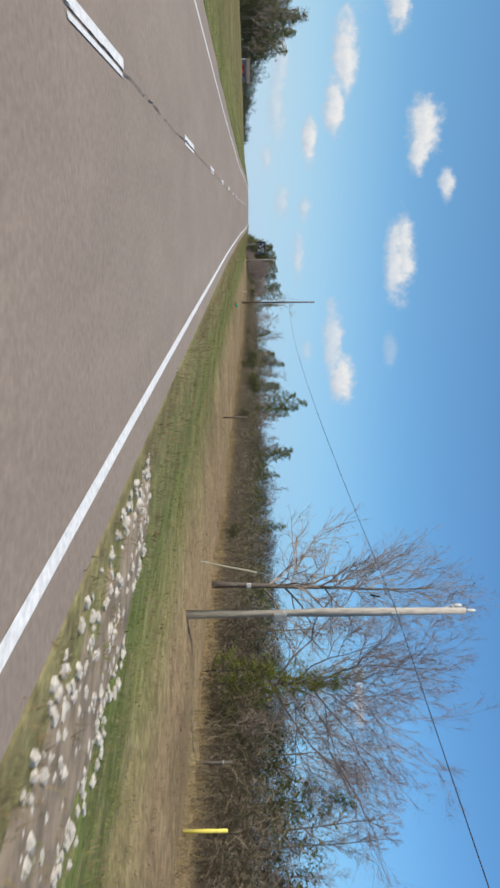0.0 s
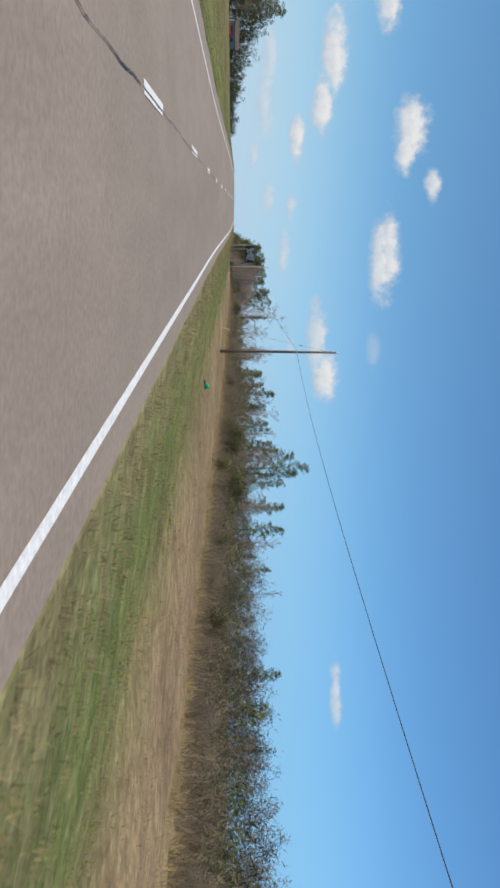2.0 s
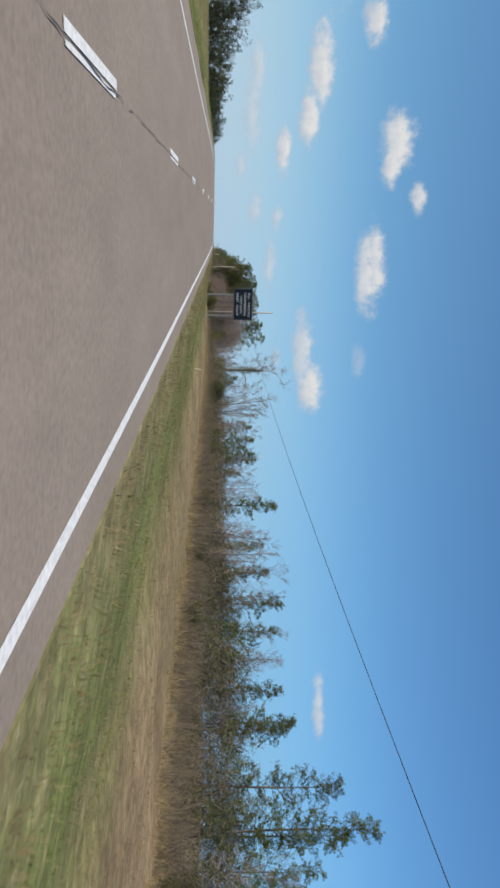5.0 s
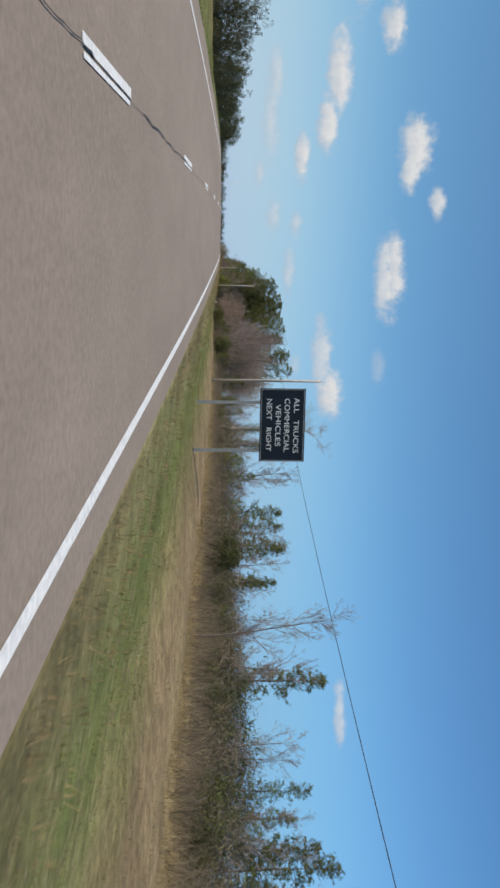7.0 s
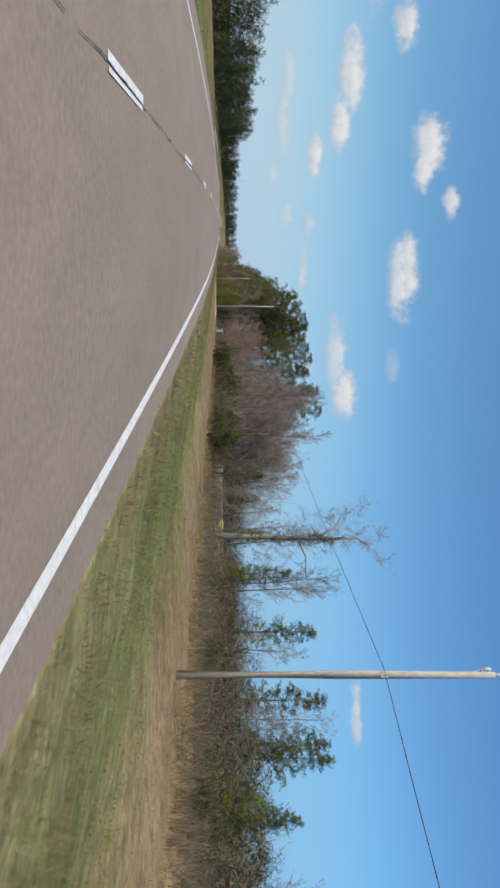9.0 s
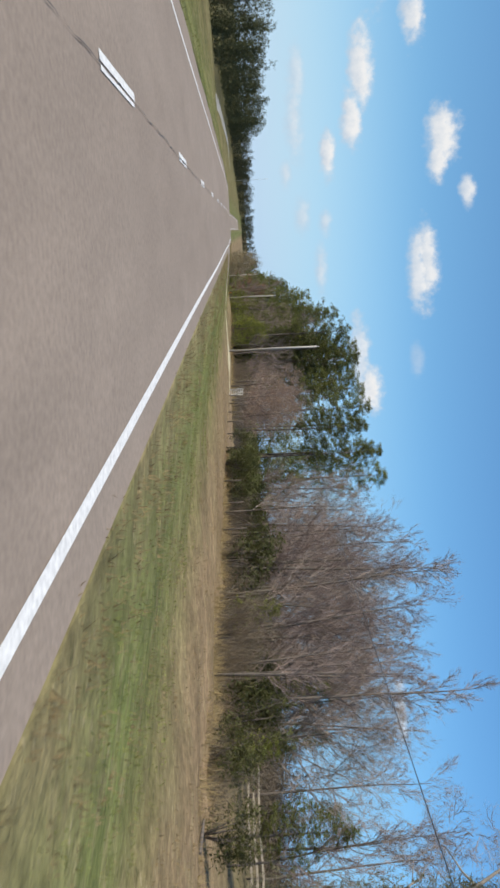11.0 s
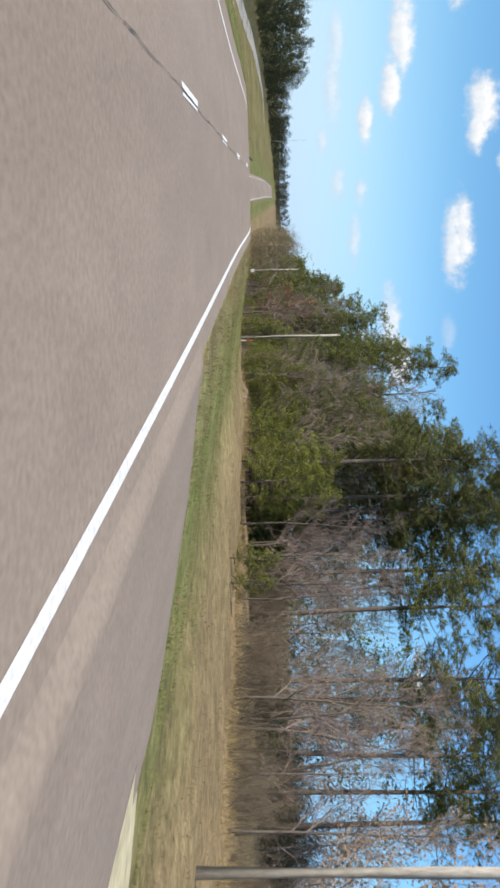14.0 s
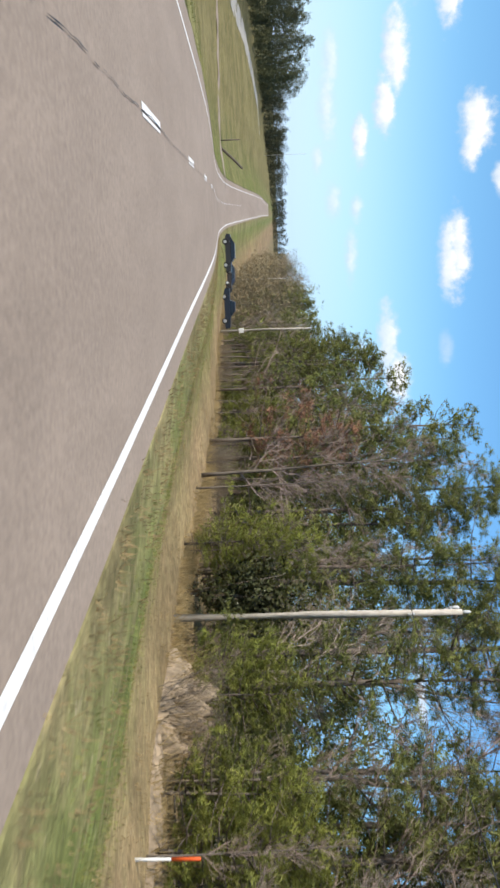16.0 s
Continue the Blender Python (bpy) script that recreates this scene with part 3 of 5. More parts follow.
def bare_tree_data(height, spread, rng, limbs=12, depth=3, low=0.25, lean=0.035, rise=0.6, thick=1.0, up=0.10, fine=0.006, fan=9, top=0.84, wide=1.0, twig=1.0, mat="twig", leaves=0, reach=0.44, thin=0.20):
    tv, tf, cv, tips = [], [], [], []
    n = 9
    drift = Vector((rng.uniform(-1, 1), rng.uniform(-1, 1), 0)) * lean
    trunk = [Vector((0, 0, -0.25))]
    for i in range(1, n + 1):
        drift = drift * 0.9 + Vector((rng.uniform(-1, 1), rng.uniform(-1, 1), 0)) * lean
        trunk.append(trunk[-1] + (Vector((0, 0, 1)) + drift) * height * top / n)
    r0 = (height * 0.0056 + 0.015) * thick
    rad = [r0 * (1.35 if i == 0 else 1) * (1 - i / (n + 0.4)) ** 0.85 + 0.008 for i in range(n + 1)]
    tube(trunk, rad, 7, tv, tf)
    for k in range(limbs):
        u = low + (1.0 - low) * (k + rng.random() * 0.9) / limbs
        j = min(int(u * n), n - 1)
        p = trunk[j].lerp(trunk[j + 1], u * n - j)
        az = k * 2.4 + rng.uniform(-0.6, 0.6)
        way = Vector((math.cos(az), math.sin(az), rise + 0.9 * u * u + rng.uniform(-0.25, 0.35))).normalized()
        length = spread * (reach - thin * u) * rng.uniform(0.65, 1.2)
        grow(cv, tips, rng, p, way, length, max(0.014, rad[j] * 0.55), depth, up, wide)
    rs = np.random.RandomState(rng.randrange(10 ** 6))
    ends = np.array([t[0][:] for t in tips])
    bunch = twigs(rs, ends, np.array([t[1][:] for t in tips]), np.array([min(1.3, max(0.45, t[2] * 1.2)) for t in tips]) * twig, fan, fine, 0.5, up)
    corners = np.concatenate([np.array(cv), bunch])
    bare = len(corners) // 3
    if leaves:                              # dead leaves that still hang on the twigs
        at = ends[rs.randint(0, len(ends), leaves)] + rs.normal(0, 0.22, (leaves, 3))
        w = unit(rs.normal(0, 1, (leaves, 3)) - (0, 0, 0.5))
        s = unit(np.cross(w, rs.normal(0, 1, w.shape))) * 0.045
        corners = np.concatenate([corners, np.stack([at, at + w * 0.07 + s, at + w * 0.14, at, at + w * 0.14, at + w * 0.07 - s], 1).reshape(-1, 3)])
    crown = tri_mesh("crown", corners, MAT[mat])
    if leaves:
        crown.materials.append(MAT["dead_leaf"])
        kind = np.zeros(len(corners) // 3, dtype=np.int32)
        kind[bare:] = 1
        crown.polygons.foreach_set("material_index", kind)
    return mesh_from("trunk", tv, tf, MAT["bark"], True), crown


def pine_tree_data(height, spread, rng, low=0.45, limbs=40, puffs=3, per=6, tuft=0.4, n=13, mat="needle", droop=0.0, wide=0.05, stubs=8, flat=0.7, gather=0.75):
    tv, tf, at, sizes, outs = [], [], [], [], []
    bend = Vector((rng.uniform(-1, 1), rng.uniform(-1, 1), 0)) * height * 0.02
    trunk = [Vector((0, 0, height * u - (0.25 if u == 0 else 0))) + bend * math.sin(u * 2.4) for u in (0, 0.15, 0.3, 0.45, 0.6, 0.75, 0.9, 0.985)]
    r0 = height * 0.0062 + 0.03
    tube(trunk, [r0 * 1.3, r0, r0 * 0.92, r0 * 0.82, r0 * 0.68, r0 * 0.5, r0 * 0.26, 0.02], 7, tv, tf)
    for k in range(stubs):                  # dead stubs below the crown
        u = low * rng.uniform(0.45, 1.0)
        p = Vector((0, 0, height * u)) + bend * math.sin(u * 2.4)
        az = rng.uniform(0, 6.28)
        e = p + Vector((math.cos(az), math.sin(az), rng.uniform(-0.2, 0.3))) * spread * rng.uniform(0.2, 0.6)
        tube([p, p.lerp(e, 0.5) + Vector((0, 0, 0.05)), e], [0.03, 0.02, 0.006], 3, tv, tf)
    for k in range(limbs):
        u = low + (0.98 - low) * (k + rng.random()) / limbs
        axis = Vector((0, 0, height * u)) + bend * math.sin(u * 2.4)
        az = k * 2.4 + rng.uniform(-0.7, 0.7)
        t = (u - low) / (0.98 - low)
        length = spread * (0.35 + 0.75 * math.sin(math.pi * min(1, t * 0.7 + 0.25))) * (1.08 - 0.5 * t) * rng.uniform(0.45, 1.25)
        way = Vector((math.cos(az), math.sin(az), rng.uniform(-0.1, 0.35) + 0.45 * t - droop)).normalized()
        mid = axis + way * length * 0.5 + Vector((0, 0, rng.uniform(-0.06, 0.04) * length))
        end = axis + way * length + Vector((0, 0, 0.12 * length))
        tube([axis, mid, end], [0.04 * (1.2 - t) + 0.01, 0.026, 0.01], 3, tv, tf)
        for s in range(max(1, round(puffs * (1.2 - 0.5 * t)))):
            q = 1.03 - (s + rng.random() * 0.6) * 0.62 / puffs
            c = axis.lerp(end, q) + Vector((rng.gauss(0, 1), rng.gauss(0, 1), rng.gauss(0.1, 0.7))) * (0.09 * length + 0.05)
            size = tuft * rng.uniform(0.75, 1.35)
            for _ in range(per):
                d = Vector((rng.gauss(0, 1), rng.gauss(0, 1), rng.gauss(0, 0.62))) * size * gather
                if rng.random() < 0.12:
                    tube([axis.lerp(end, q * 0.9), c + d], [0.012, 0.006], 3, tv, tf)
                at.append((c + d)[:])
                sizes.append(size)
                outs.append(((c - axis).normalized() * 0.35 + d / size + Vector((0, 0, 0.5))).normalized()[:])
    at.append(trunk[-1][:]), sizes.append(tuft), outs.append((0, 0, 1))
    rs = np.random.RandomState(rng.randrange(10 ** 6))
    corners, normals = needles(rs, at, sizes, outs, n, flat, wide, 0.16, 0.32)
    return mesh_from("trunk", tv, tf, MAT["pine_bark"], True), tri_mesh("crown", corners, MAT[mat], normals)


def shrub_data(height, spread, rng, n=420, leaf=0.2, per=11, mat="shrub", wide=0.2):
    tv, tf, at, outs, sizes = [], [], [], [], []
    for k in range(7):
        az = k * 0.9 + rng.uniform(-0.4, 0.4)
        top = Vector((math.cos(az) * spread * 0.4, math.sin(az) * spread * 0.4, height * rng.uniform(0.5, 0.85)))
        tube([Vector((0, 0, -0.15)), top * 0.5 + Vector((0, 0, 0.1)), top], [0.05, 0.035, 0.01], 4, tv, tf)
    lobes = [(Vector((rng.uniform(-0.55, 0.55) * spread, rng.uniform(-0.55, 0.55) * spread, height * rng.uniform(0.25, 0.72))), rng.uniform(0.3, 0.55)) for _ in range(9)]
    for k in range(n):
        c, r = lobes[rng.randrange(len(lobes))]
        d = Vector((rng.gauss(0, 1), rng.gauss(0, 1), rng.gauss(0, 1))).normalized()
        e = d * r * rng.uniform(0.4, 1.05)
        at.append((c.x + e.x * spread, c.y + e.y * spread, max(0.05, c.z + e.z * height * 0.7)))
        outs.append((d + Vector((0, 0, 0.3)))[:])
        sizes.append(leaf * rng.uniform(0.6, 1.5))
    rs = np.random.RandomState(rng.randrange(10 ** 6))
    corners, normals = needles(rs, at, sizes, outs, per, 0.9, wide, 0.5, 0.2)
    return mesh_from("stem", tv, tf, MAT["bark"], True), tri_mesh("crown", corners, MAT[mat], normals)


def brush_data(height, spread, rng, stems=17, fan=11, half=0.006):
    """A leafless shrub: many upright forking stems that end in fine twigs."""
    tv, tf, cv, tips = [], [], [], []
    for k in range(stems):
        az = rng.uniform(0, 6.28)
        foot = Vector((math.cos(az), math.sin(az), 0)) * spread * rng.uniform(0, 0.6)
        way = Vector((math.cos(az) * rng.uniform(0, 0.5) + rng.gauss(0, 0.12), math.sin(az) * rng.uniform(0, 0.5) + rng.gauss(0, 0.12), 1)).normalized()
        if k < 6:
            tube([Vector((0, 0, -0.15)), foot * 0.6 + Vector((0, 0, 0.04)), foot + way * height * 0.3], [0.03, 0.025, 0.015], 4, tv, tf)
        grow(cv, tips, rng, foot, way, height * rng.uniform(0.28, 0.5), 0.014, 2, 0.15, 0.8)
    rs = np.random.RandomState(rng.randrange(10 ** 6))
    bunch = twigs(rs, [t[0][:] for t in tips], [t[1][:] for t in tips], [max(0.4, t[2] * 1.3) for t in tips], fan, half, 0.5, 0.2)
    return mesh_from("stem", tv, tf, MAT["bark"], True), tri_mesh("crown", np.concatenate([np.array(cv), bunch]), MAT["thicket"])


def snag_data(height, rng):
    """An old half-dead tree: thick crooked limbs high up, the lower trunk wrapped in vines and shoots."""
    tv, tf, cv, tips, at, outs, sizes = [], [], [], [], [], [], []
    spine = [Vector((0.25 * math.sin(u * 4) + u * 0.5, 0.2 * math.sin(u * 3 + 1), height * u * 0.72 - (0.3 if u == 0 else 0))) for u in (0, 0.12, 0.25, 0.4, 0.55, 0.7, 0.85, 1.0)]
    tube(spine, [0.52, 0.40, 0.36, 0.33, 0.30, 0.27, 0.24, 0.19], 10, tv, tf)

    def limb(p, way, length, radius, depth):
        pts, rad = [p], [radius]
        d = way.copy()
        for k in range(4):
            d = (d + Vector((rng.gauss(0, 1), rng.gauss(0, 1), rng.gauss(0.25, 0.8))) * 0.42).normalized()
            pts.append(pts[-1] + d * length / 4)
            rad.append(radius * (1 - 0.19 * (k + 1)))
        tube(pts, rad, 6, tv, tf)
        for k in (2, 3, 4):
            if depth:
                side = (d + Vector((rng.gauss(0, 1), rng.gauss(0, 1), rng.gauss(0.3, 0.7)))).normalized()
                limb(pts[k], side, length * rng.uniform(0.45, 0.65), rad[k] * 0.6, depth - 1)
            else:
                grow(cv, tips, rng, pts[k], (d + Vector((rng.gauss(0, 1), rng.gauss(0, 1), rng.gauss(0, 1))) * 0.6).normalized(), 0.9, 0.022, 2, 0.05, 1.3)
    for k, (u, out, rise, length, radius) in enumerate(((0.62, 1, 0.35, 4.5, 0.13), (0.72, -1, 0.6, 5.5, 0.17), (0.84, 1, 0.8, 5.5, 0.16), (0.95, -1, 1.3, 6.0, 0.16), (1.0, 0.5, 2.0, 6.5, 0.19), (0.9, 0.2, 0.9, 4.0, 0.11))):
        j = min(6, int(u * 7))
        az = k * 1.3
        limb(spine[j].lerp(spine[j + 1], min(1, u * 7 - j)), Vector((math.cos(az), out * 0.9, rise)).normalized(), length, radius, 2)
    for k in range(900):
        u = rng.random() ** 0.8
        j = min(6, int(u * 7))
        az = rng.uniform(0, 6.28)
        r = (0.25 + 1.5 * rng.random() ** 1.7) * (1.1 - 0.6 * u)
        at.append((spine[j].lerp(spine[j + 1], u * 7 - j) + Vector((math.cos(az) * r, math.sin(az) * r, rng.uniform(-0.2, 0.2))))[:])
        outs.append((math.cos(az), math.sin(az), 0.5))
        sizes.append(rng.uniform(0.2, 0.42))
        if k % 3 == 0:
            p = spine[j].lerp(spine[j + 1], u * 7 - j)
            stick(cv, p, Vector(at[-1]), 0.02, 0.008)
    rs = np.random.RandomState(5)
    leaf, normals = needles(rs, at, sizes, outs, 9, 0.9, 0.09, 0.4, 0.2)
    bunch = twigs(rs, [t[0][:] for t in tips], [t[1][:] for t in tips], [0.9] * len(tips), 4, 0.006, 0.9, 0.05)
    bare = np.concatenate([np.array(cv), bunch])
    crown = tri_mesh("crown", np.concatenate([bare, leaf]), MAT["twig"])
    crown.materials.append(MAT["vine"])
    kind = np.zeros(len(crown.polygons), dtype=np.int32)
    kind[len(bare) // 3:] = 1
    crown.polygons.foreach_set("material_index", kind)
    return mesh_from("trunk", tv, tf, MAT["pale_bark"], True), crown


MAKE = random.Random(7)
SORTS = {
    "bare": lambda: bare_tree_data(13, 4.0, MAKE, 13, 3, 0.20, 0.06, 0.7, 0.9, fan=11, fine=0.008, twig=0.8),
    "slim": lambda: bare_tree_data(13, 2.7, MAKE, 16, 2, 0.28, 0.055, 0.9, 0.8, 0.2, 0.008, 14, twig=0.85),
    "broad": lambda: bare_tree_data(14, 8.0, MAKE, 14, 4, 0.34, 0.05, 0.62, 1.3, 0.10, 0.0045, 20, 0.46, 1.05, 0.75),
    "old_bare": lambda: bare_tree_data(16, 5.6, MAKE, 22, 4, 0.22, 0.03, 0.6, 1.7, 0.12, 0.0045, 12, twig=0.7),
    "rusty_pine": lambda: pine_tree_data(9, 2.0, MAKE, 0.25, 30, 3, 6, 0.32, 11, "rust", wide=0.04),
    "leafy": lambda: bare_tree_data(10, 4.4, MAKE, 13, 3, 0.14, 0.04, 0.55, 1.2, 0.08, 0.006, 6, leaves=1900),
    "dead": lambda: snag_data(23, MAKE),
    "glossy": lambda: shrub_data(6.2, 2.3, MAKE, 620, 0.22, 10, "glossy", 0.17),
    "pine": lambda: pine_tree_data(22, 3.7, MAKE, 0.46, 50, 4, 11, 0.28, 14, wide=0.05, stubs=16, gather=0.85),
    "full_pine": lambda: pine_tree_data(15, 2.8, MAKE, 0.12, 58, 4, 8, 0.27, 13, wide=0.05, gather=0.85),
    "small_pine": lambda: pine_tree_data(11, 1.9, MAKE, 0.26, 44, 4, 7, 0.25, 11, wide=0.06, gather=0.75),
    "young_pine": lambda: pine_tree_data(7, 2.2, MAKE, 0.11, 46, 3, 8, 0.24, 15, "green", 0.06, wide=0.045, gather=0.8),
    "cedar": lambda: pine_tree_data(7, 2.6, MAKE, 0.40, 60, 4, 4, 0.30, 14, "cedar", -0.25, 0.05, flat=1.2),
    "shrub": lambda: shrub_data(3.5, 2.2, MAKE, 320, 0.22, 9, "shrub", 0.12),
    "dry_shrub": lambda: brush_data(3.2, 2.2, MAKE),
    "far_pine": lambda: pine_tree_data(18, 3.2, MAKE, 0.22, 44, 3, 9, 0.30, 9, wide=0.09, gather=0.8),
    "far_bare": lambda: bare_tree_data(14, 4.8, MAKE, 12, 2, 0.2, 0.035, 0.7, 1.3, 0.1, 0.014, 8),
}


def measured(stem, crown):
    """Both meshes with the height of the taller one."""
    return stem, crown, max(max(v.co.z for v in me.vertices) for me in (stem, crown))


KINDS = {nm: [measured(*make()) for _ in range(4 if nm in ("pine", "bare", "slim") else 3)] for nm, make in SORTS.items()}
RNG = random.Random(7)

TREE_TAGS = {
    "bare": ("bare_tree", "leafless grey-brown tree with fine reddish twigs", "tree"),
    "slim": ("bare_tree", "slim leafless tree with a pale upright trunk", "tree"),
    "broad": ("bare_tree", "broad leafless tree with a spreading reddish-grey crown", "tree"),
    "old_bare": ("bare_tree", "old leafless tree with a thick grey trunk", "tree"),
    "rusty_pine": ("pine_tree", "dying pine with rust-red needles at the wood's edge", "tree"),
    "leafy": ("bare_tree", "small tree with dead brown leaves still on its twigs", "tree"),
    "dead": ("bare_tree", "old half-dead tree with crooked limbs and vines on its trunk", "tree"),
    "glossy": ("shrub", "tall dark shrub with glossy evergreen leaves behind the pole", "shrub"),
    "pine": ("pine_tree", "tall pine with a bare trunk and dark green crown", "tree"),
    "full_pine": ("pine_tree", "dark green pine with branches low on the trunk", "tree"),
    "small_pine": ("pine_tree", "thin small pine with a sparse grey-green crown", "tree"),
    "young_pine": ("pine_tree", "bushy bright green young pine at the wood's edge", "tree"),
    "cedar": ("cedar_tree", "bushy dark grey-green cedar at the field's edge", "tree"),
    "shrub": ("shrub", "dense olive-green evergreen shrub at the field's edge", "shrub"),
    "dry_shrub": ("shrub", "tangled grey-brown leafless shrub at the field's edge", "shrub"),
    "far_pine": ("pine_tree", "distant dark green pine in the far woods", "tree"),
    "far_bare": ("bare_tree", "distant leafless grey tree in the far woods", "tree"),
}


def in_clearing(x, y):
    """The gap in the thicket through which the paddock shows, and the paddock by the gate."""
    gap = (x > 16.8) & (x < 42) & (y > 327.5 + 0.8 * x) & (y < 311.4 + 2.16 * x)
    return gap | (x > 18.6) & (x < 40) & (y > 404) & (y < 430)


def plant(kind, x, y, height, wide=1.0, group="roadside trees"):
    """One tree of that height, x metres to the right of the lane's middle."""
    name, label, category = TREE_TAGS[kind]
    sorts = KINDS[kind]
    trunk, crown, natural = sorts[RNG.randrange(len(sorts))]
    ob = thing(name, label, category, group)
    k = height / natural
    ob.matrix_world = on_ground(x, y, RNG.uniform(0, 360), (k * wide, k * wide, k))
    part("stem" if "shrub" in kind else "trunk", trunk, None, ob)
    part("crown", crown, None, ob)
    return ob


USUAL = {"shrub": 0.24, "dry_shrub": 0.24, "young_pine": 0.42, "small_pine": 0.85, "full_pine": 0.9, "slim": 0.9, "bare": 0.85}


def wood(count, y0, y1, x0, x1, mix, lo, hi, group):
    """Scatter trees over a stretch; mix names the kinds by weight."""
    kinds = mix.split()
    for k in range(count):
        kd = kinds[RNG.randrange(len(kinds))]
        y = y0 + (y1 - y0) * (k + RNG.random()) / count
        x = RNG.uniform(x0, x1)
        if not in_clearing(x, y):
            plant(kd, x, y, RNG.uniform(lo, hi) * USUAL.get(kd, 1.0), RNG.uniform(0.85, 1.25), group)


# single trees that stand out: kind, x, y, height, width
BEHIND_FIRST_POLE = [
    ("old_bare", 19.0, 45.2, 15.6, 1), ("broad", 22.7, 40.8, 15.4, 1.0), ("young_pine", 20.6, 37.4, 6.6, 0.5), ("bare", 21.5, 35.4, 7.0, 0.8), ("slim", 27.0, 55.9, 8.8, 1),
    ("young_pine", 18.6, 34.9, 3.2, 1.15), ("full_pine", 30.0, 55.4, 9.9, 0.8), ("full_pine", 30.0, 41.4, 7.8, 1), ("slim", 29.0, 38.0, 9.6, 1),
    ("slim", 30.0, 37.9, 9.4, 1), ("bare", 27.0, 32.1, 6.6, 1), ("broad", 31.0, 47.9, 12.7, 0.9),
]
BEHIND_FIELD = [
    ("full_pine", 41.6, 201.4, 14.3, 0.85), ("full_pine", 42.8, 202.8, 12.2, 0.8), ("full_pine", 40, 205, 11.9, 1), ("full_pine", 43.5, 200, 9.9, 0.9), ("small_pine", 68, 260, 13.7, 1),
    ("small_pine", 56.5, 213.5, 10.8, 1), ("slim", 45.0, 175.8, 8.3, 1), ("small_pine", 48.0, 298.3, 13.3, 1), ("bare", 52.0, 391.0, 19.9, 1),
    ("slim", 45.0, 241.2, 10.3, 1), ("bare", 45.0, 259.8, 12.0, 1), ("bare", 50.0, 245.9, 10.2, 1), ("small_pine", 60.0, 208.6, 5.6, 1),
    ("small_pine", 60.0, 375.3, 15.5, 1), ("small_pine", 80.0, 148.9, 6.1, 1), ("small_pine", 54.8, 156.4, 7.7, 1), ("full_pine", 93.6, 199.8, 8.6, 1.1), ("bare", 122, 203, 7.8, 1), ("bare", 55.0, 361.5, 15.1, 1),
]
BY_THE_SIGN = [
    ("dead", 35.6, 369.3, 23.4, 1.0), ("slim", 52, 395, 19.4, 1), ("small_pine", 53, 353, 12.9, 1), ("small_pine", 55.0, 342.9, 9.3, 1),
    ("bare", 21.3, 252.5, 9.4, 1.0), ("bare", 25.0, 256.6, 7.4, 0.95), ("full_pine", 48, 278, 9.6, 0.9), ("small_pine", 50.6, 273.5, 10.2, 1),
    ("bare", 33.0, 270.0, 6.4, 1), ("bare", 32.0, 258.0, 6.6, 0.9), ("bare", 42.0, 266.0, 8.5, 1), ("small_pine", 60.0, 394.7, 15.8, 1),
    ("bare", 45.0, 392.5, 17.6, 1), ("shrub", 22.0, 238.4, 2.4, 1.3), ("full_pine", 42.7, 490.0, 17.0, 1), ("slim", 22.0, 205.5, 6.3, 1),
    ("full_pine", 44.0, 239.2, 9.1, 0.9), ("small_pine", 60.0, 282.4, 13.7, 1), ("small_pine", 42.0, 332.8, 10.5, 1),
    ("small_pine", 55.0, 342.9, 7.9, 1), ("slim", 50.0, 326.9, 9.3, 1),
]
MID_FIELD = [
    ("cedar", 29.0, 381.5, 9.3, 1), ("small_pine", 40.0, 383.0, 7.0, 1), ("small_pine", 36.0, 358.4, 8.9, 1),
    ("shrub", 16.2, 338.8, 3.7, 1.0), ("shrub", 17.0, 340.6, 3.0, 0.9), ("shrub", 17.6, 350.6, 2.3, 1.0), ("shrub", 18.5, 356.0, 2.2, 1.2), ("slim", 22.0, 387.0, 14.3, 1.1), ("bare", 22.0, 380.4, 14.9, 1.1),
    ("slim", 20.0, 365.5, 9.8, 1.1), ("bare", 20.0, 379.3, 14.5, 1), ("slim", 20.5, 376.0, 13.9, 1), ("slim", 18.5, 362.5, 9.3, 1),
    ("bare", 22.0, 373.2, 12.3, 1), ("full_pine", 24.0, 370.6, 6.4, 1), ("small_pine", 36.0, 385.9, 6.6, 1), ("small_pine", 26.0, 361.7, 6.1, 1.3),
    ("bare", 27.0, 361.2, 10.0, 1), ("shrub", 21.0, 393.1, 3.4, 1.6),
]
BY_THE_GATE = [
    ("young_pine", 19.5, 402.3, 3.0, 1.1), ("small_pine", 20.2, 398.6, 6.5, 1.2), ("bare", 22.0, 406.4, 4.9, 0.9), ("bare", 22.0, 402.4, 6.2, 1), ("small_pine", 48.0, 460.5, 7.9, 1),
    ("slim", 46.0, 478.2, 10.5, 1), ("small_pine", 44.0, 440.8, 7.5, 1), ("slim", 50.0, 462.7, 6.4, 1), ("pine", 29.3, 471, 22.2, 1.1),
    ("pine", 27.5, 476.5, 21.9, 1.1), ("pine", 31, 466, 21.0, 1), ("pine", 24, 490.5, 23.4, 1.1), ("pine", 22.4, 498, 20.1, 1),
    ("pine", 20.5, 544, 20.7, 1), ("pine", 22.4, 555, 25.5, 1.1), ("pine", 16.8, 585, 19.3, 1), ("bare", 27.0, 465.1, 12.5, 1.1),
    ("bare", 28.0, 459.5, 12.2, 1.1), ("broad", 30.0, 478.9, 12.5, 0.9), ("pine", 41.3, 472.5, 24.5, 1.1), ("pine", 36.3, 469.5, 23.5, 1),
    ("pine", 32.0, 473.9, 22.0, 1), ("pine", 38.5, 480.0, 24.0, 1),
]
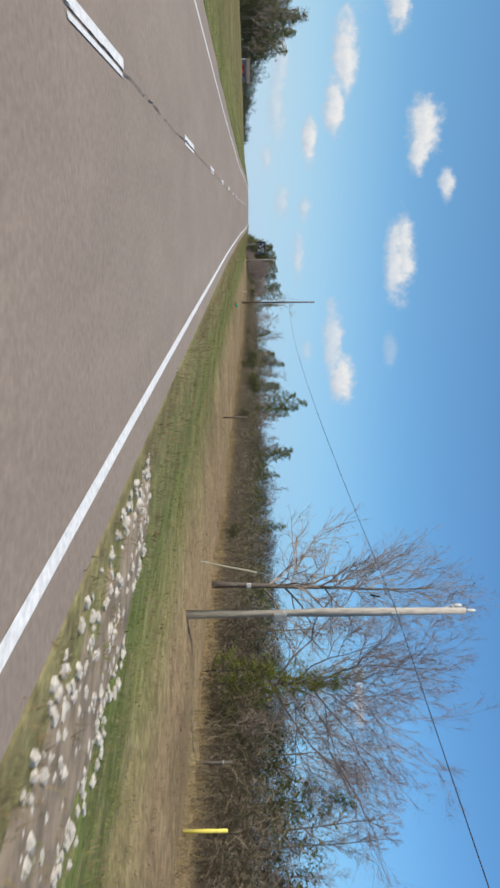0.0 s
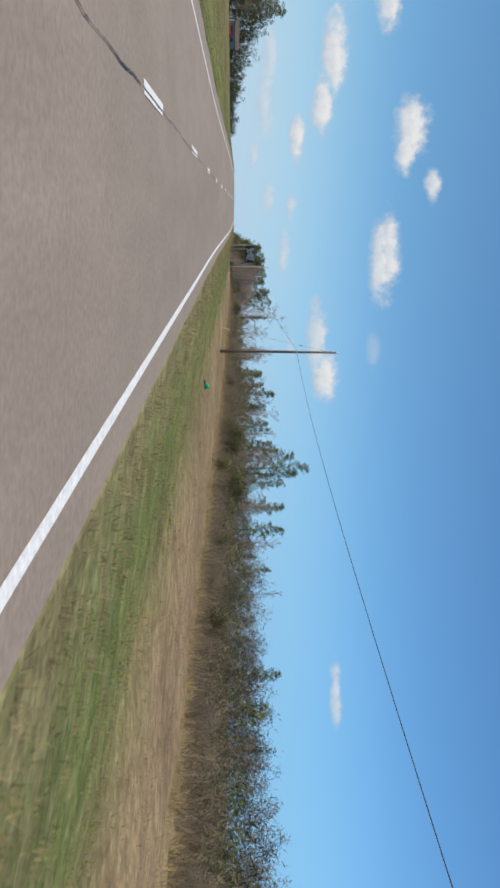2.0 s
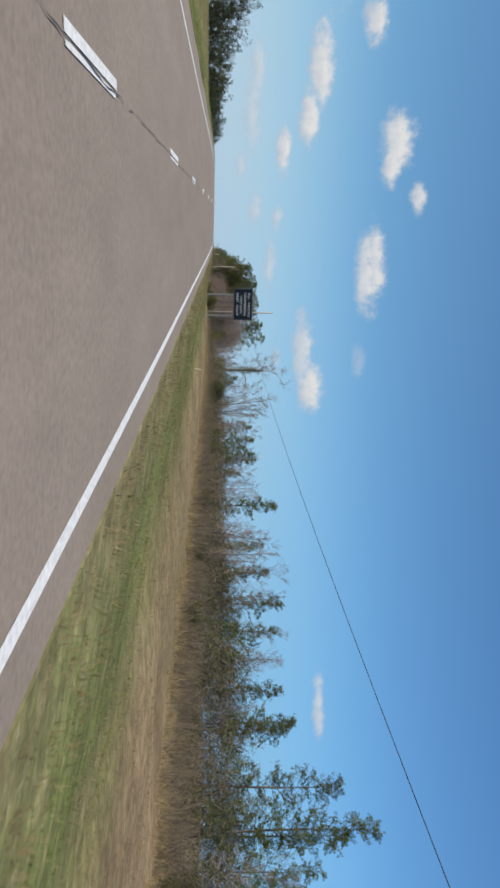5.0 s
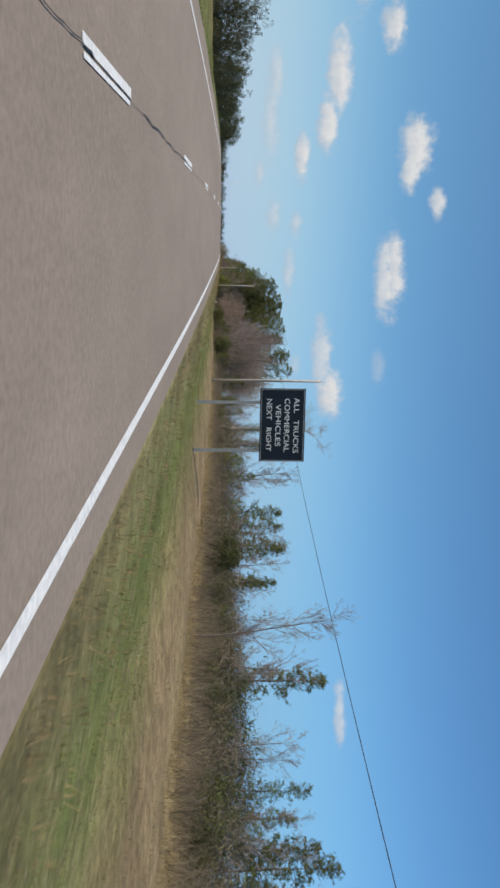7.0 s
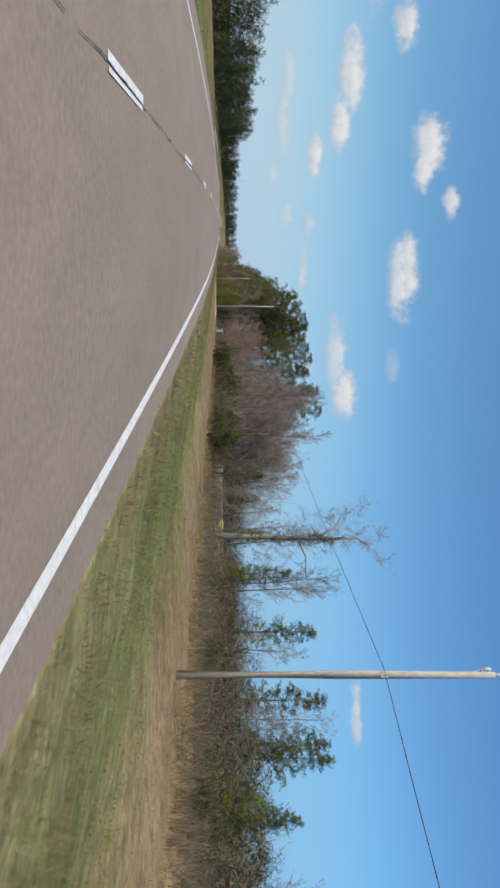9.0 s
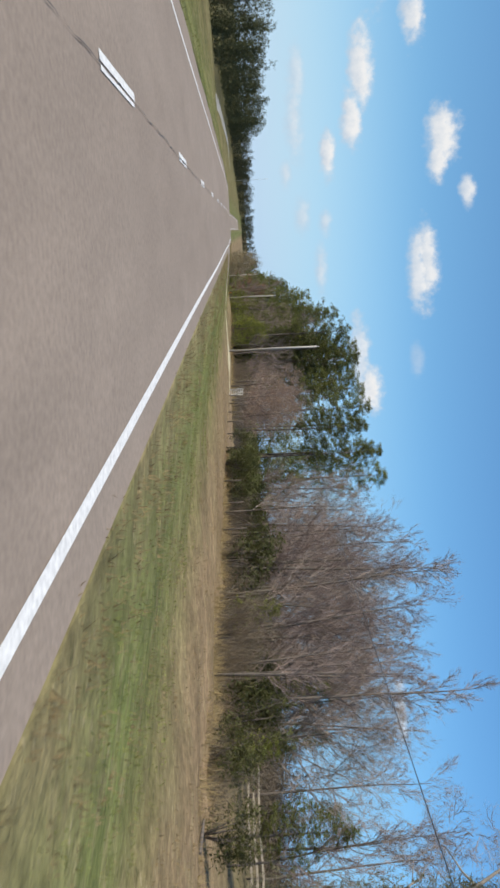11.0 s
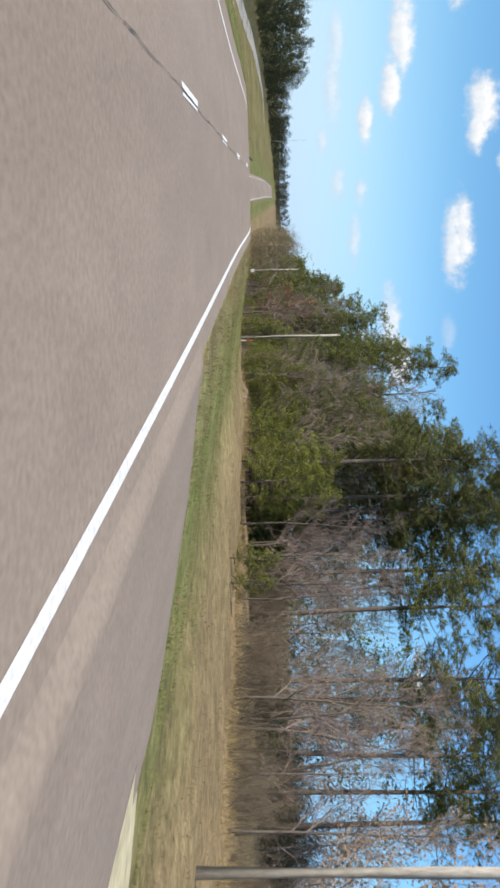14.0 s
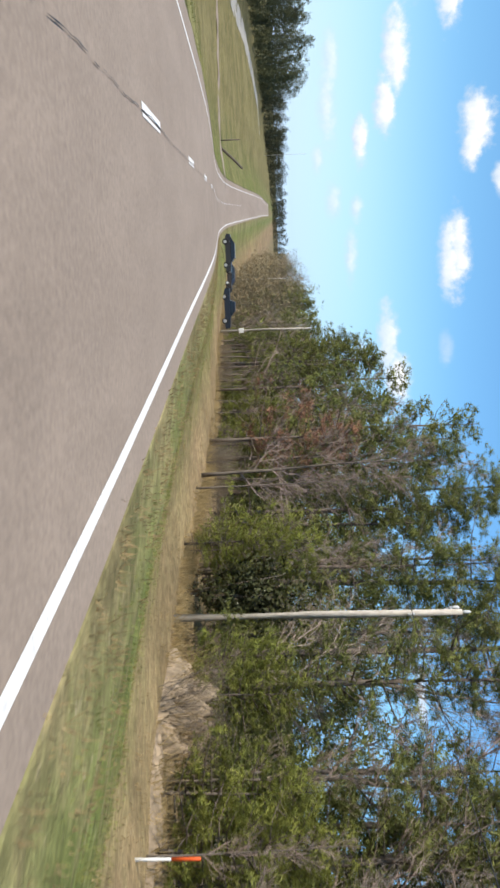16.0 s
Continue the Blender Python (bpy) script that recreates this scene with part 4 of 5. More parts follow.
ROADSIDE_WOOD = [
    ("slim", 16.5, 479.9, 10.7, 1), ("bare", 18.0, 468.8, 9.7, 1), ("slim", 19.0, 466.2, 9.8, 1), ("slim", 20.0, 463.1, 7.8, 1),
    ("bare", 21.0, 467.0, 9.3, 1), ("young_pine", 15.5, 457.7, 2.4, 1), ("young_pine", 15.5, 468.9, 5.4, 1), ("young_pine", 15.3, 472.5, 5.0, 1.1), ("young_pine", 16.4, 475.5, 6.6, 1), ("young_pine", 15.2, 479.0, 3.8, 1.1), ("young_pine", 17.2, 471.2, 6.2, 1), ("young_pine", 15.6, 484.0, 4.4, 1.1), ("young_pine", 16.0, 489.5, 5.6, 1), ("young_pine", 16.0, 456.1, 2.1, 1),
    ("young_pine", 15.0, 523.1, 6.8, 1.1), ("young_pine", 14.8, 503.4, 4.7, 1.1), ("young_pine", 14.5, 500.7, 5.2, 1.1),
    ("glossy", 15.3, 518.0, 6.3, 0.85), ("slim", 13.5, 499.2, 4.9, 1), ("slim", 17.0, 507.1, 9.5, 1), ("bare", 19.0, 559.0, 15.6, 1),
    ("rusty_pine", 14.4, 541.0, 10.5, 1.35),
]
for spec in BEHIND_FIRST_POLE + BEHIND_FIELD + BY_THE_SIGN + MID_FIELD + BY_THE_GATE + ROADSIDE_WOOD:
    plant(*spec)

# stretches of wood
wood(78, 30, 300, 20.5, 28, "shrub dry_shrub dry_shrub shrub", 4, 8, "shrubs along the field")
wood(48, 125, 325, 28, 60, "bare slim slim small_pine dry_shrub dry_shrub dry_shrub shrub", 6, 10, "trees behind the field")
wood(30, 150, 330, 24, 40, "bare slim bare dry_shrub", 6, 9, "trees behind the field")
wood(16, 300, 400, 19, 24, "shrub dry_shrub young_pine dry_shrub dry_shrub", 6, 9, "shrubs along the field")
wood(20, 366, 400, 19, 24, "bare slim bare bare", 11, 16, "bare trees by the field")
wood(26, 480, 545, 17, 32, "pine full_pine pine bare slim bare", 17, 25, "wood by the road")
wood(34, 545, 625, 16, 34, "far_pine far_pine far_pine full_pine far_bare", 17, 24, "wood by the road")
wood(22, 480, 545, 13.5, 18, "young_pine dry_shrub slim young_pine dry_shrub bare", 9, 16, "wood's edge by the road")
wood(16, 545, 612, 14, 19, "young_pine dry_shrub far_pine slim far_bare", 10, 17, "wood's edge by the road")
wood(12, 625, 760, 17, 30, "far_pine far_pine far_bare", 14, 20, "far woods ahead")
wood(12, 604, 690, 15, 26, "far_bare far_bare far_pine", 13, 18, "far woods ahead")
wood(22, 520, 606, 14.4, 16.4, "dry_shrub dry_shrub slim", 7, 11, "brush along the wood's foot")
for k in range(7):
    plant("pine" if k % 3 else "bare", -51.5 + 1.1 * math.sin(k * 2.3), 256 + 7.5 * k, 18.5 - 0.5 * k + 1.5 * math.sin(k * 4.1), 1.0, "trees across the road")
wood(20, 258, 345, -75, -50, "far_pine far_pine far_bare far_bare", 14, 18, "trees across the road")


def far_wood(name, label, line, depth, lo, hi, seed, step=2.6, tuft=1.5, material="needle", n=9, wide=0.13, dense=1.0):
    """A belt of wood along points (x, y): crowns of many tufts down to the ground, in one mesh."""
    rng = random.Random(seed)
    at, sizes, outs = [], [], []
    for (xa, ya), (xb, yb) in zip(line, line[1:]):
        count = max(2, int(math.hypot(xb - xa, yb - ya) / step))
        for k in range(count):
            u = (k + rng.random()) / count
            x, y = xa + (xb - xa) * u + rng.uniform(-1, 1) * depth, ya + (yb - ya) * u + rng.uniform(-1, 1) * depth
            top = (lo + (hi - lo) * (0.5 + 0.8 * noise.noise(Vector((x * 0.05, y * 0.05, seed))))) * rng.uniform(0.7, 1.1)
            bx, bz = x + float(road_x(min(y, 900))), float(ground_z(x, y))
            for s in range(int((10 + top * 0.9) * dense)):
                w = rng.random()
                r = (0.35 + 1.1 * math.sin(math.pi * min(1.0, w * 0.8 + 0.15))) * (1.0 + top * 0.07) * rng.uniform(0.5, 1.0)
                ang = rng.uniform(0, 6.28)
                at.append((bx + math.cos(ang) * r, y + math.sin(ang) * r, bz + top * (0.02 + 0.96 * w)))
                outs.append((math.cos(ang), math.sin(ang), 0.5))
                sizes.append(tuft * rng.uniform(0.6, 1.2))
    corners, normals = needles(np.random.RandomState(seed), at, sizes, outs, n, 0.8, wide, 0.5, 0.1)
    ob = part(name, tri_mesh(name, corners, MAT[material], normals), None, None)
    return tagged(ob, label, "woods", "", "stuff")


far_wood("far_woods", "dark mixed woods across the road", [(-55, 250), (-57, 300), (-60, 350)], 4, 6, 15, 1, 1.1, 0.6, "far_needle", 9, 0.15, 1.8)
far_wood("far_woods", "dark mixed woods beyond the far field", [(-120, 420), (-92, 560), (-86, 700)], 7, 23, 36, 2, 1.9, 0.9, "far_needle", 11, 0.16, 2.3)
far_wood("far_woods", "dark mixed woods along the far valley", [(-86, 700), (-80, 900), (-76, 1100)], 7, 19, 30, 16, 2.1, 1.0, "far_needle", 10, 0.16, 2.1)
far_wood("far_woods", "dark mixed woods where the road runs out of sight", [(-76, 1100), (-48, 1450), (20, 1700), (130, 1500)], 10, 13, 20, 3, 3.0, 1.8, "far_needle")
far_wood("far_woods", "mixed woods on the slope beside the dip", [(24, 625), (27, 720), (36, 900), (70, 1150), (130, 1500)], 6, 14, 21, 4, 2.2, 1.2)
far_wood("grey_woods", "grey leafless young woods on the slope by the road", [(14, 622), (15, 700), (18, 800), (27, 930)], 3.0, 7, 17, 15, 1.1, 0.8, "brush", 12, 0.05, 1.2)
far_wood("far_woods", "wood behind the roadside trees", [(46, 478), (40, 510), (34, 540), (32, 625)], 4, 12, 19, 5, 1.5, 0.55, "needle", 11, 0.13, 3.4)
far_wood("far_woods", "young pines filling the wood behind the pole", [(33, 482), (30, 498), (27, 514)], 3.5, 8, 14, 23, 1.2, 0.45, "needle", 10, 0.12, 1.7)
far_wood("far_woods", "evergreen undergrowth inside the roadside wood", [(30, 480), (24, 500), (22, 540), (22, 620)], 3, 5, 12, 9, 0.9, 0.45, "needle", 11, 0.12, 2.6)
far_wood("grey_woods", "grey leafless woods behind the fields", [(66, 20), (62, 120), (70, 240), (66, 380), (70, 470)], 12, 3.5, 7.5, 6, 0.8, 0.8, "thicket", 13, 0.05, 1.2)
far_wood("grey_woods", "grey leafless woods far behind the fields", [(130, -40), (125, 150), (140, 300), (120, 460)], 16, 9, 14, 7, 2.4, 1.4, "thicket", 11, 0.06)
far_wood("thicket_belt", "tangled grey-brown thicket along the back of the field", [(25, 40), (27, 120), (28, 210), (25, 330)], 3.5, 1.6, 4.2, 10, 0.55, 0.6, "thicket", 14, 0.025, 1.3)
far_wood("thicket_belt", "dark olive thicket along the back of the field", [(29, 40), (31, 150), (31, 240), (28, 330)], 3.5, 1.5, 4.6, 11, 1.0, 0.45, "shrub", 11, 0.09, 1.5)
wood(28, 367, 404, 23, 33, "bare slim bare slim", 9, 14, "bare trees behind the fence")
wood(34, 395, 478, 40, 52, "slim bare slim dry_shrub", 8, 14, "bare trees behind the paddock")
wood(17, 446, 482, 21, 30, "slim bare bare", 8, 14, "bare trees beside the wood")
wood(30, 362, 402, 19, 27, "dry_shrub dry_shrub shrub dry_shrub", 11, 18, "thicket by the fence")
wood(20, 446, 482, 21, 30, "dry_shrub", 9, 16, "thicket beside the wood")
wood(16, 482, 512, 15, 24, "full_pine young_pine full_pine shrub", 13, 18, "wood by the road")
wood(8, 484, 506, 19, 31, "full_pine pine full_pine", 15, 20, "wood by the road")
far_wood("grey_woods", "dull olive brush behind the paddock", [(74, 320), (76, 400), (78, 480), (62, 530)], 6, 2.5, 6, 17, 0.7, 0.8, "brush", 11, 0.06, 1.2)
far_wood("grey_woods", "grey leafless scrub far behind the paddock", [(84, 320), (86, 400), (88, 480), (72, 530)], 6, 3, 8, 18, 1.0, 0.8, "thicket", 12, 0.04, 1.3)
for spec in (("pine", 21.0, 482, 22, 1), ("full_pine", 19.0, 484, 15, 1), ("pine", 23.5, 486.5, 23, 1), ("full_pine", 17.5, 490, 14, 1), ("pine", 26.5, 481, 21, 1.1), ("full_pine", 22.0, 492, 17, 1.1)):
    plant(*spec)
for k in range(6):
    plant("leafy", RNG.uniform(18.2, 22.5), 431 + 2.1 * k + RNG.random(), RNG.uniform(7.5, 9.8), 1.1, "trees by the gate")
far_wood("grey_woods", "grey leafless scrub beyond the paddock", [(54, 425), (58, 465), (58, 500)], 3, 4, 9, 19, 0.6, 0.8, "thicket", 12, 0.035, 1.6)
far_wood("grey_woods", "grey-brown scrub behind the tall pines", [(50, 478), (60, 520), (60, 570), (50, 625)], 3, 3, 7, 20, 0.7, 0.8, "brush", 11, 0.06, 1.4)
far_wood("thicket_belt", "tangled brown thicket by the first pole", [(21.5, 8), (22.5, 28), (24, 50)], 2.2, 1.8, 4.0, 21, 0.28, 0.55, "thicket", 14, 0.022, 1.7)
far_wood("thicket_belt", "dark olive scrub by the first pole", [(25, 8), (26, 28), (28, 50)], 2.2, 2.5, 5.0, 22, 0.5, 0.45, "shrub", 11, 0.09, 1.5)
for k, (x, y, h) in enumerate(((21.6, 265.6, 2.9), (22.2, 267.2, 3.3), (21.8, 269.0, 3.0), (22.4, 145.0, 3.2), (21.9, 147.0, 2.6), (24.4, 136.0, 3.4), (24.9, 138.4, 3.0))):
    plant("shrub", x, y, h, 1.1, "shrubs along the field")
for x, y, h in ((17.6, 394.6, 2.8), (17.9, 396.4, 3.2), (17.5, 398.2, 3.0), (18.8, 399.6, 2.6)):
    plant("shrub", x, y, h, 1.1, "evergreen shrubs by the fence")
wood(9, 368, 402, 21, 31, "broad bare bare", 11, 14, "bare trees by the field")


# ---- undergrowth and grass ----
def blades(name, count, x_of, y_of, height, width, lean, material, label, category, seed, bunch=1):
    """Many single blades or stems in one mesh."""
    r = np.random.RandomState(seed)
    x, y = x_of(r, count), y_of(r, count)
    tuft = None
    if bunch > 1:
        tuft = np.repeat(r.uniform(0.3, 1.25, count // bunch), bunch)
        x = np.repeat(x[: count // bunch], bunch) + r.normal(0, 0.09, count // bunch * bunch)
        y = np.repeat(y[: count // bunch], bunch) + r.normal(0, 0.09, count // bunch * bunch)
    paved = (x < 6.8) & (np.abs(y - 427.4) < np.interp(x, [2.4, 7.0], [7.3, 2.4])) | (np.abs(y - 427.2) < 1.2) & (x > 6) & (x < 17)
    paved |= in_clearing(x, y)
    x, y = x[~paved], y[~paved]
    n = len(x)
    h = height(r, n, x)
    if tuft is not None:
        h = h * tuft[~paved]
    z = ground_z(x, y) - 0.02
    a = r.uniform(0, 2 * np.pi, n)
    b = r.uniform(0, 2 * np.pi, n)
    l = r.uniform(0, lean, n) * h
    wx = x + road_x(y)
    p = np.stack([wx - np.cos(a) * width / 2, y - np.sin(a) * width / 2, z], -1)
    q = np.stack([wx + np.cos(a) * width / 2, y + np.sin(a) * width / 2, z], -1)
    t = np.stack([wx + np.cos(b) * l, y + np.sin(b) * l, z + h], -1)
    v = np.stack([p, q, t], 1).reshape(-1, 3)
    me = tri_mesh(name, v, material)
    return tagged(new(name, me), label, category, "", "stuff")


def span(lo, hi, power=1.0):
    return lambda r, n: lo + (hi - lo) * r.uniform(0, 1, n) ** power


blades("verge_grass", 100000, span(3.3, 10.0, 0.9), span(2, 600), lambda r, n, x: r.uniform(0.03, 0.085, n), 0.022, 0.9, MAT["grass"], "short green grass on the verge beside the road", "grass", 1)
blades("dry_grass", 90000, span(6.0, 19), span(2, 600), lambda r, n, x: r.uniform(0.03, 0.09, n), 0.026, 0.9, MAT["straw"], "short tan winter grass on the mown verge", "grass", 2)
blades("edge_weeds", 70000, span(2.47, 4.9, 1.4), span(2, 600), lambda r, n, x: r.uniform(0.05, 0.20, n) * np.interp(x, [2.4, 2.7], [0.6, 1.0]), 0.016, 0.9, MAT["straw"], "dead brown weeds along the pavement's edge", "weeds", 3, 10)
blades("grass_tufts", 40000, span(3.2, 9.5), span(2, 560), lambda r, n, x: r.uniform(0.05, 0.13, n), 0.018, 0.7, MAT["grass"], "scattered coarse tufts of green grass on the verge", "grass", 5, 14)
blades("straw_tufts", 40000, span(5.0, 18.5), span(2, 560), lambda r, n, x: r.uniform(0.05, 0.15, n), 0.016, 0.8, MAT["straw"], "scattered tufts of dead straw on the verge", "grass", 6, 14)
blades("left_grass", 32000, span(-22, -6.6), span(20, 640), lambda r, n, x: r.uniform(0.04, 0.11, n), 0.04, 0.8, MAT["grass"], "green grass across the road", "grass", 4)


def field_edge(y):
    return np.interp(y, [0, 30, 60, 150, 210, 330, 345, 400, 440, 470, 480, 500, 640], [17.5, 18, 20, 20, 17.5, 16.5, 17, 19, 21, 17, 14.2, 14.3, 14.4])


def edge_band(near, far, power=1.0, y0=5.0, y1=640.0):
    """Positions in a band that follows the field's edge."""
    def both(seed, n):
        r = np.random.RandomState(seed)
        y = r.uniform(y0, y1, n)
        return field_edge(y) + near + (far - near) * r.uniform(0, 1, n) ** power, y
    return both


def band_blades(name, count, band, seed, *rest, bunch=1):
    x, y = band(seed, count)
    return blades(name, count, lambda r, n: x, lambda r, n: y, *rest, seed + 50, bunch)


band_blades("tall_straw", 60000, edge_band(-0.9, 2.4), 11, lambda r, n, x: r.uniform(0.2, 0.8, n), 0.02, 1.2, MAT["straw"], "tall tan dead grass along the field's edge", "grass", bunch=8)
band_blades("brush", 76000, edge_band(0.8, 9.0, 1.1, 5.0, 462.0), 12, lambda r, n, x: r.uniform(0.4, 2.0, n), 0.024, 1.2, MAT["brush"], "grey-brown leafless brush behind the field's edge", "brush", bunch=9)
band_blades("thicket", 60000, edge_band(5.0, 40.0, 0.9, 5.0, 470.0), 13, lambda r, n, x: r.uniform(0.3, 2.0, n) * (0.55 + 0.45 * np.sin(x * 0.8) * np.sin(x * 0.23 + 1)) + 0.7 * r.uniform(0, 1, n) ** 5, 0.03, 0.9, MAT["thicket"], "grey leafless thicket under the trees", "brush", bunch=8)


# ---- utility poles, wires ----
POLES = [(11.74, 25.7, 8.75, 6.5), (13.2, 145, 11.5, 7.6), (14.0, 293.8, 10.6, 6.9), (14.55, 436.8, 10.6, 7.2), (13.9, 512.5, 10.5, 8.65), (13.8, 594.4, 11.1, 8.0), (13.8, 680, 11.0, 8.0)]


def utility_pole(x, y, height, hook, timber="pole"):
    ob = thing("utility_pole", "weathered grey wooden utility pole beside the road" if timber == "pole" else "dark brown wooden utility pole beside the road", "utility pole", "poles along the road")
    ob.matrix_world = on_ground(x, y)
    v, f = tube([(0, 0, -0.4), (0, 0, height * 0.5), (0.02, 0, height)], [0.165, 0.14, 0.105], 12)
    part("shaft", mesh_from("shaft", v, f, MAT[timber], True), None, ob)
    v, f = tube([(0.02, 0, height), (0.02, 0, height + 0.06), (0.02, 0, height + 0.2), (0.02, 0, height + 0.32)], [0.025, 0.06, 0.07, 0.03], 8)
    part("insulator", mesh_from("insulator", v, f, MAT["porcelain"], True), None, ob, "grey porcelain pin insulator")
    part("bracket", box(bmesh.new(), (0.08, 0.5, 0.09), (0.02, 0.2, height - 0.35), 0.01), MAT["steel"], ob)
    v, f = tube([(0.02, 0.40, height - 0.31), (0.02, 0.40, height - 0.24), (0.02, 0.40, height - 0.1), (0.02, 0.40, height - 0.02)], [0.025, 0.06, 0.075, 0.03], 8)
    part("insulator", mesh_from("insulator", v, f, MAT["porcelain"], True), None, ob, "white porcelain insulator on the bracket")
    v, f = tube([(0.02, 0.12, height - 0.85), (0.02, 0.38, height - 0.38)], [0.022, 0.022], 6)
    part("brace", mesh_from("brace", v, f, MAT["steel"]), None, ob, "steel bracket brace")
    v, f = tube([(0, -0.16, hook - 0.12), (0, -0.17, hook + 0.12)], [0.05, 0.05], 8)
    part("clamp", mesh_from("clamp", v, f, MAT["steel"]), None, ob, "steel cable clamp")
    return ob


def hang(name, label, p, q, sag, radius, material):
    pts = [Vector(p).lerp(Vector(q), k / 24) - Vector((0, 0, sag * 4 * (k / 24) * (1 - k / 24))) for k in range(25)]
    v, f = tube(pts, [radius] * 25, 4)
    return tagged(part(name, mesh_from(name, v, f, material), None, None), label, "wire", "wires between the poles")


tops = []
for x, y, h, hook in POLES:
    utility_pole(x, y, h, hook, "dark_pole" if 100 < y < 200 else "pole")
    tops.append((Vector((x + float(road_x(y)), y, float(ground_z(x, y)))), h, hook))
first = (Vector((10.4, -120, -2.2)), 8.6, 6.9)
for (p, h, k), (q, h2, k2) in zip([first] + tops, tops):
    hang("cable", "black telephone cable slung between the poles", p + Vector((-0.2, 0, k)), q + Vector((-0.2, 0, k2)), 0.0075 * (q - p).length, 0.013, MAT["wire"])


def guy(pole, x, y, guard, bright, thick=0.035):
    """Stay wire from a pole's head to an anchor, with a guard on its foot."""
    base, h, _ = tops[pole]
    foot = Vector((x + float(road_x(y)), y, float(ground_z(x, y)) - 0.05))
    head = base + Vector((0, 0, h - 0.5))
    ob = thing("guy_wire", "steel stay wire with a pale guard on its foot", "wire", "stay wires")
    v, f = tube([foot, head], [0.009, 0.009], 5)
    part("strand", mesh_from("strand", v, f, MAT["steel"]), None, ob)
    way = (head - foot).normalized()
    v, f = tube([foot + way * 0.1, foot + way * (0.1 + guard)], [thick, thick], 8)
    part("guard", mesh_from("guard", v, f, MAT[bright]), None, ob, "pale plastic guard")
    m = head.lerp(foot, 0.24)
    v, f = tube([m, m - way * 0.36], [0.032, 0.032], 8)
    part("strain_insulator", mesh_from("strain_insulator", v, f, MAT["tar"]), None, ob, "dark strain insulator")


guy(0, 12.6, 32.4, 2.7, "ivory")
guy(1, 12.4, 157.0, 1.15, "ivory", 0.055)
meter = part("meter_box", box(bmesh.new(), (0.55, 0.3, 0.6), (0, 0, 0), 0.03), MAT["paint"], None)
meter.matrix_world = Matrix.Translation(tops[5][0] + Vector((0, -0.28, 2.7)))
tagged(meter, "white metal box fixed to the utility pole", "meter box")
box_ob = thing("junction_box", "small dark grey cable box clamped to the utility pole", "junction box")
box_ob.matrix_world = Matrix.Translation(tops[0][0] + Vector((0.02, -0.24, 2.9)))
part("case", box(bmesh.new(), (0.24, 0.18, 0.42), (0, 0, 0), 0.025), MAT["post_steel"], box_ob)
part("bracket", box(bmesh.new(), (0.30, 0.05, 0.05), (0, 0.09, 0.14), 0.01), MAT["paint"], box_ob, "pale strap")
tag = part("tree_tag", box(bmesh.new(), (0.26, 0.05, 0.24), (0, 0, 0), 0.015), MAT["paint"], None)
tag.matrix_world = on_ground(18.98, 45.0, 8, 1.0, 2.0)
tagged(tag, "small white board nailed to the old tree's trunk", "sign")


# ---- the road sign ----
sign = thing("road_sign", "large black road sign with white capitals on two posts", "road sign")
sign.matrix_world = pose(8.77, 249.4, 9.66)
part("board", box(bmesh.new(), (3.58, 0.03, 2.14), (0, 0, 1.07), 0.01), MAT["sign"], sign)
bm = bmesh.new()
for size, at in (((3.5, 0.012, 0.025), (0, -0.02, 0.05)), ((3.5, 0.012, 0.025), (0, -0.02, 2.09)), ((0.025, 0.012, 2.06), (-1.74, -0.02, 1.07)), ((0.025, 0.012, 2.06), (1.74, -0.02, 1.07))):
    box(bm, size, at)
part("border", bm, MAT["post_steel"], sign, "thin faded border line")
for z in (0.0, 2.14):
    part("edge_rail", box(bmesh.new(), (3.6, 0.06, 0.03), (0, 0.02, z), 0.005), MAT["sign"], sign)
for word, wx, wz, ww in (("ALL", -0.985, 1.61, 0.75), ("TRUCKS", 0.55, 1.61, 1.62), ("COMMERCIAL", 0.0, 1.16, 2.62), ("VEHICLES", 0.0, 0.74, 2.05), ("NEXT", -0.765, 0.30, 1.02), ("RIGHT", 0.70, 0.30, 1.15)):
    cu = bpy.data.curves.new("lettering", "FONT")
    cu.body, cu.size, cu.extrude, cu.offset, cu.align_x = word, 0.42, 0.006, 0.0, "CENTER"
    tmp = bpy.data.objects.new("lettering", cu)
    me = bpy.data.meshes.new_from_object(tmp)
    bpy.data.objects.remove(tmp)
    co = np.array([v.co for v in me.vertices])
    lo, hi = co.min(0), co.max(0)
    k = (ww / (hi[0] - lo[0]), 0.25 / (hi[1] - lo[1]))
    for v in me.vertices:
        v.co = ((v.co.x - (lo[0] + hi[0]) / 2) * k[0] + wx, -0.024 - v.co.z * 0.5, (v.co.y - lo[1]) * k[1] + wz)
    part("lettering", me, MAT["letter"], sign, "white capitals")
for sx in (-1.08, 1.28):
    foot = float(ground_z(8.77 + sx - float(road_x(249)), 249.4)) - 9.66 - 0.4
    bm = bmesh.new()
    top = 2.1
    for size, at in (((0.13, 0.012, top - foot), (sx, 0.025, (top + foot) / 2)), ((0.13, 0.012, top - foot), (sx, 0.135, (top + foot) / 2)), ((0.012, 0.11, top - foot), (sx, 0.08, (top + foot) / 2))):
        box(bm, size, at)
    part("post", bm, MAT["post_steel"], sign, "dull grey steel beam post")
    part("base_plate", box(bmesh.new(), (0.26, 0.26, 0.03), (sx, 0.08, foot + 0.46), 0.005), MAT["steel"], sign)


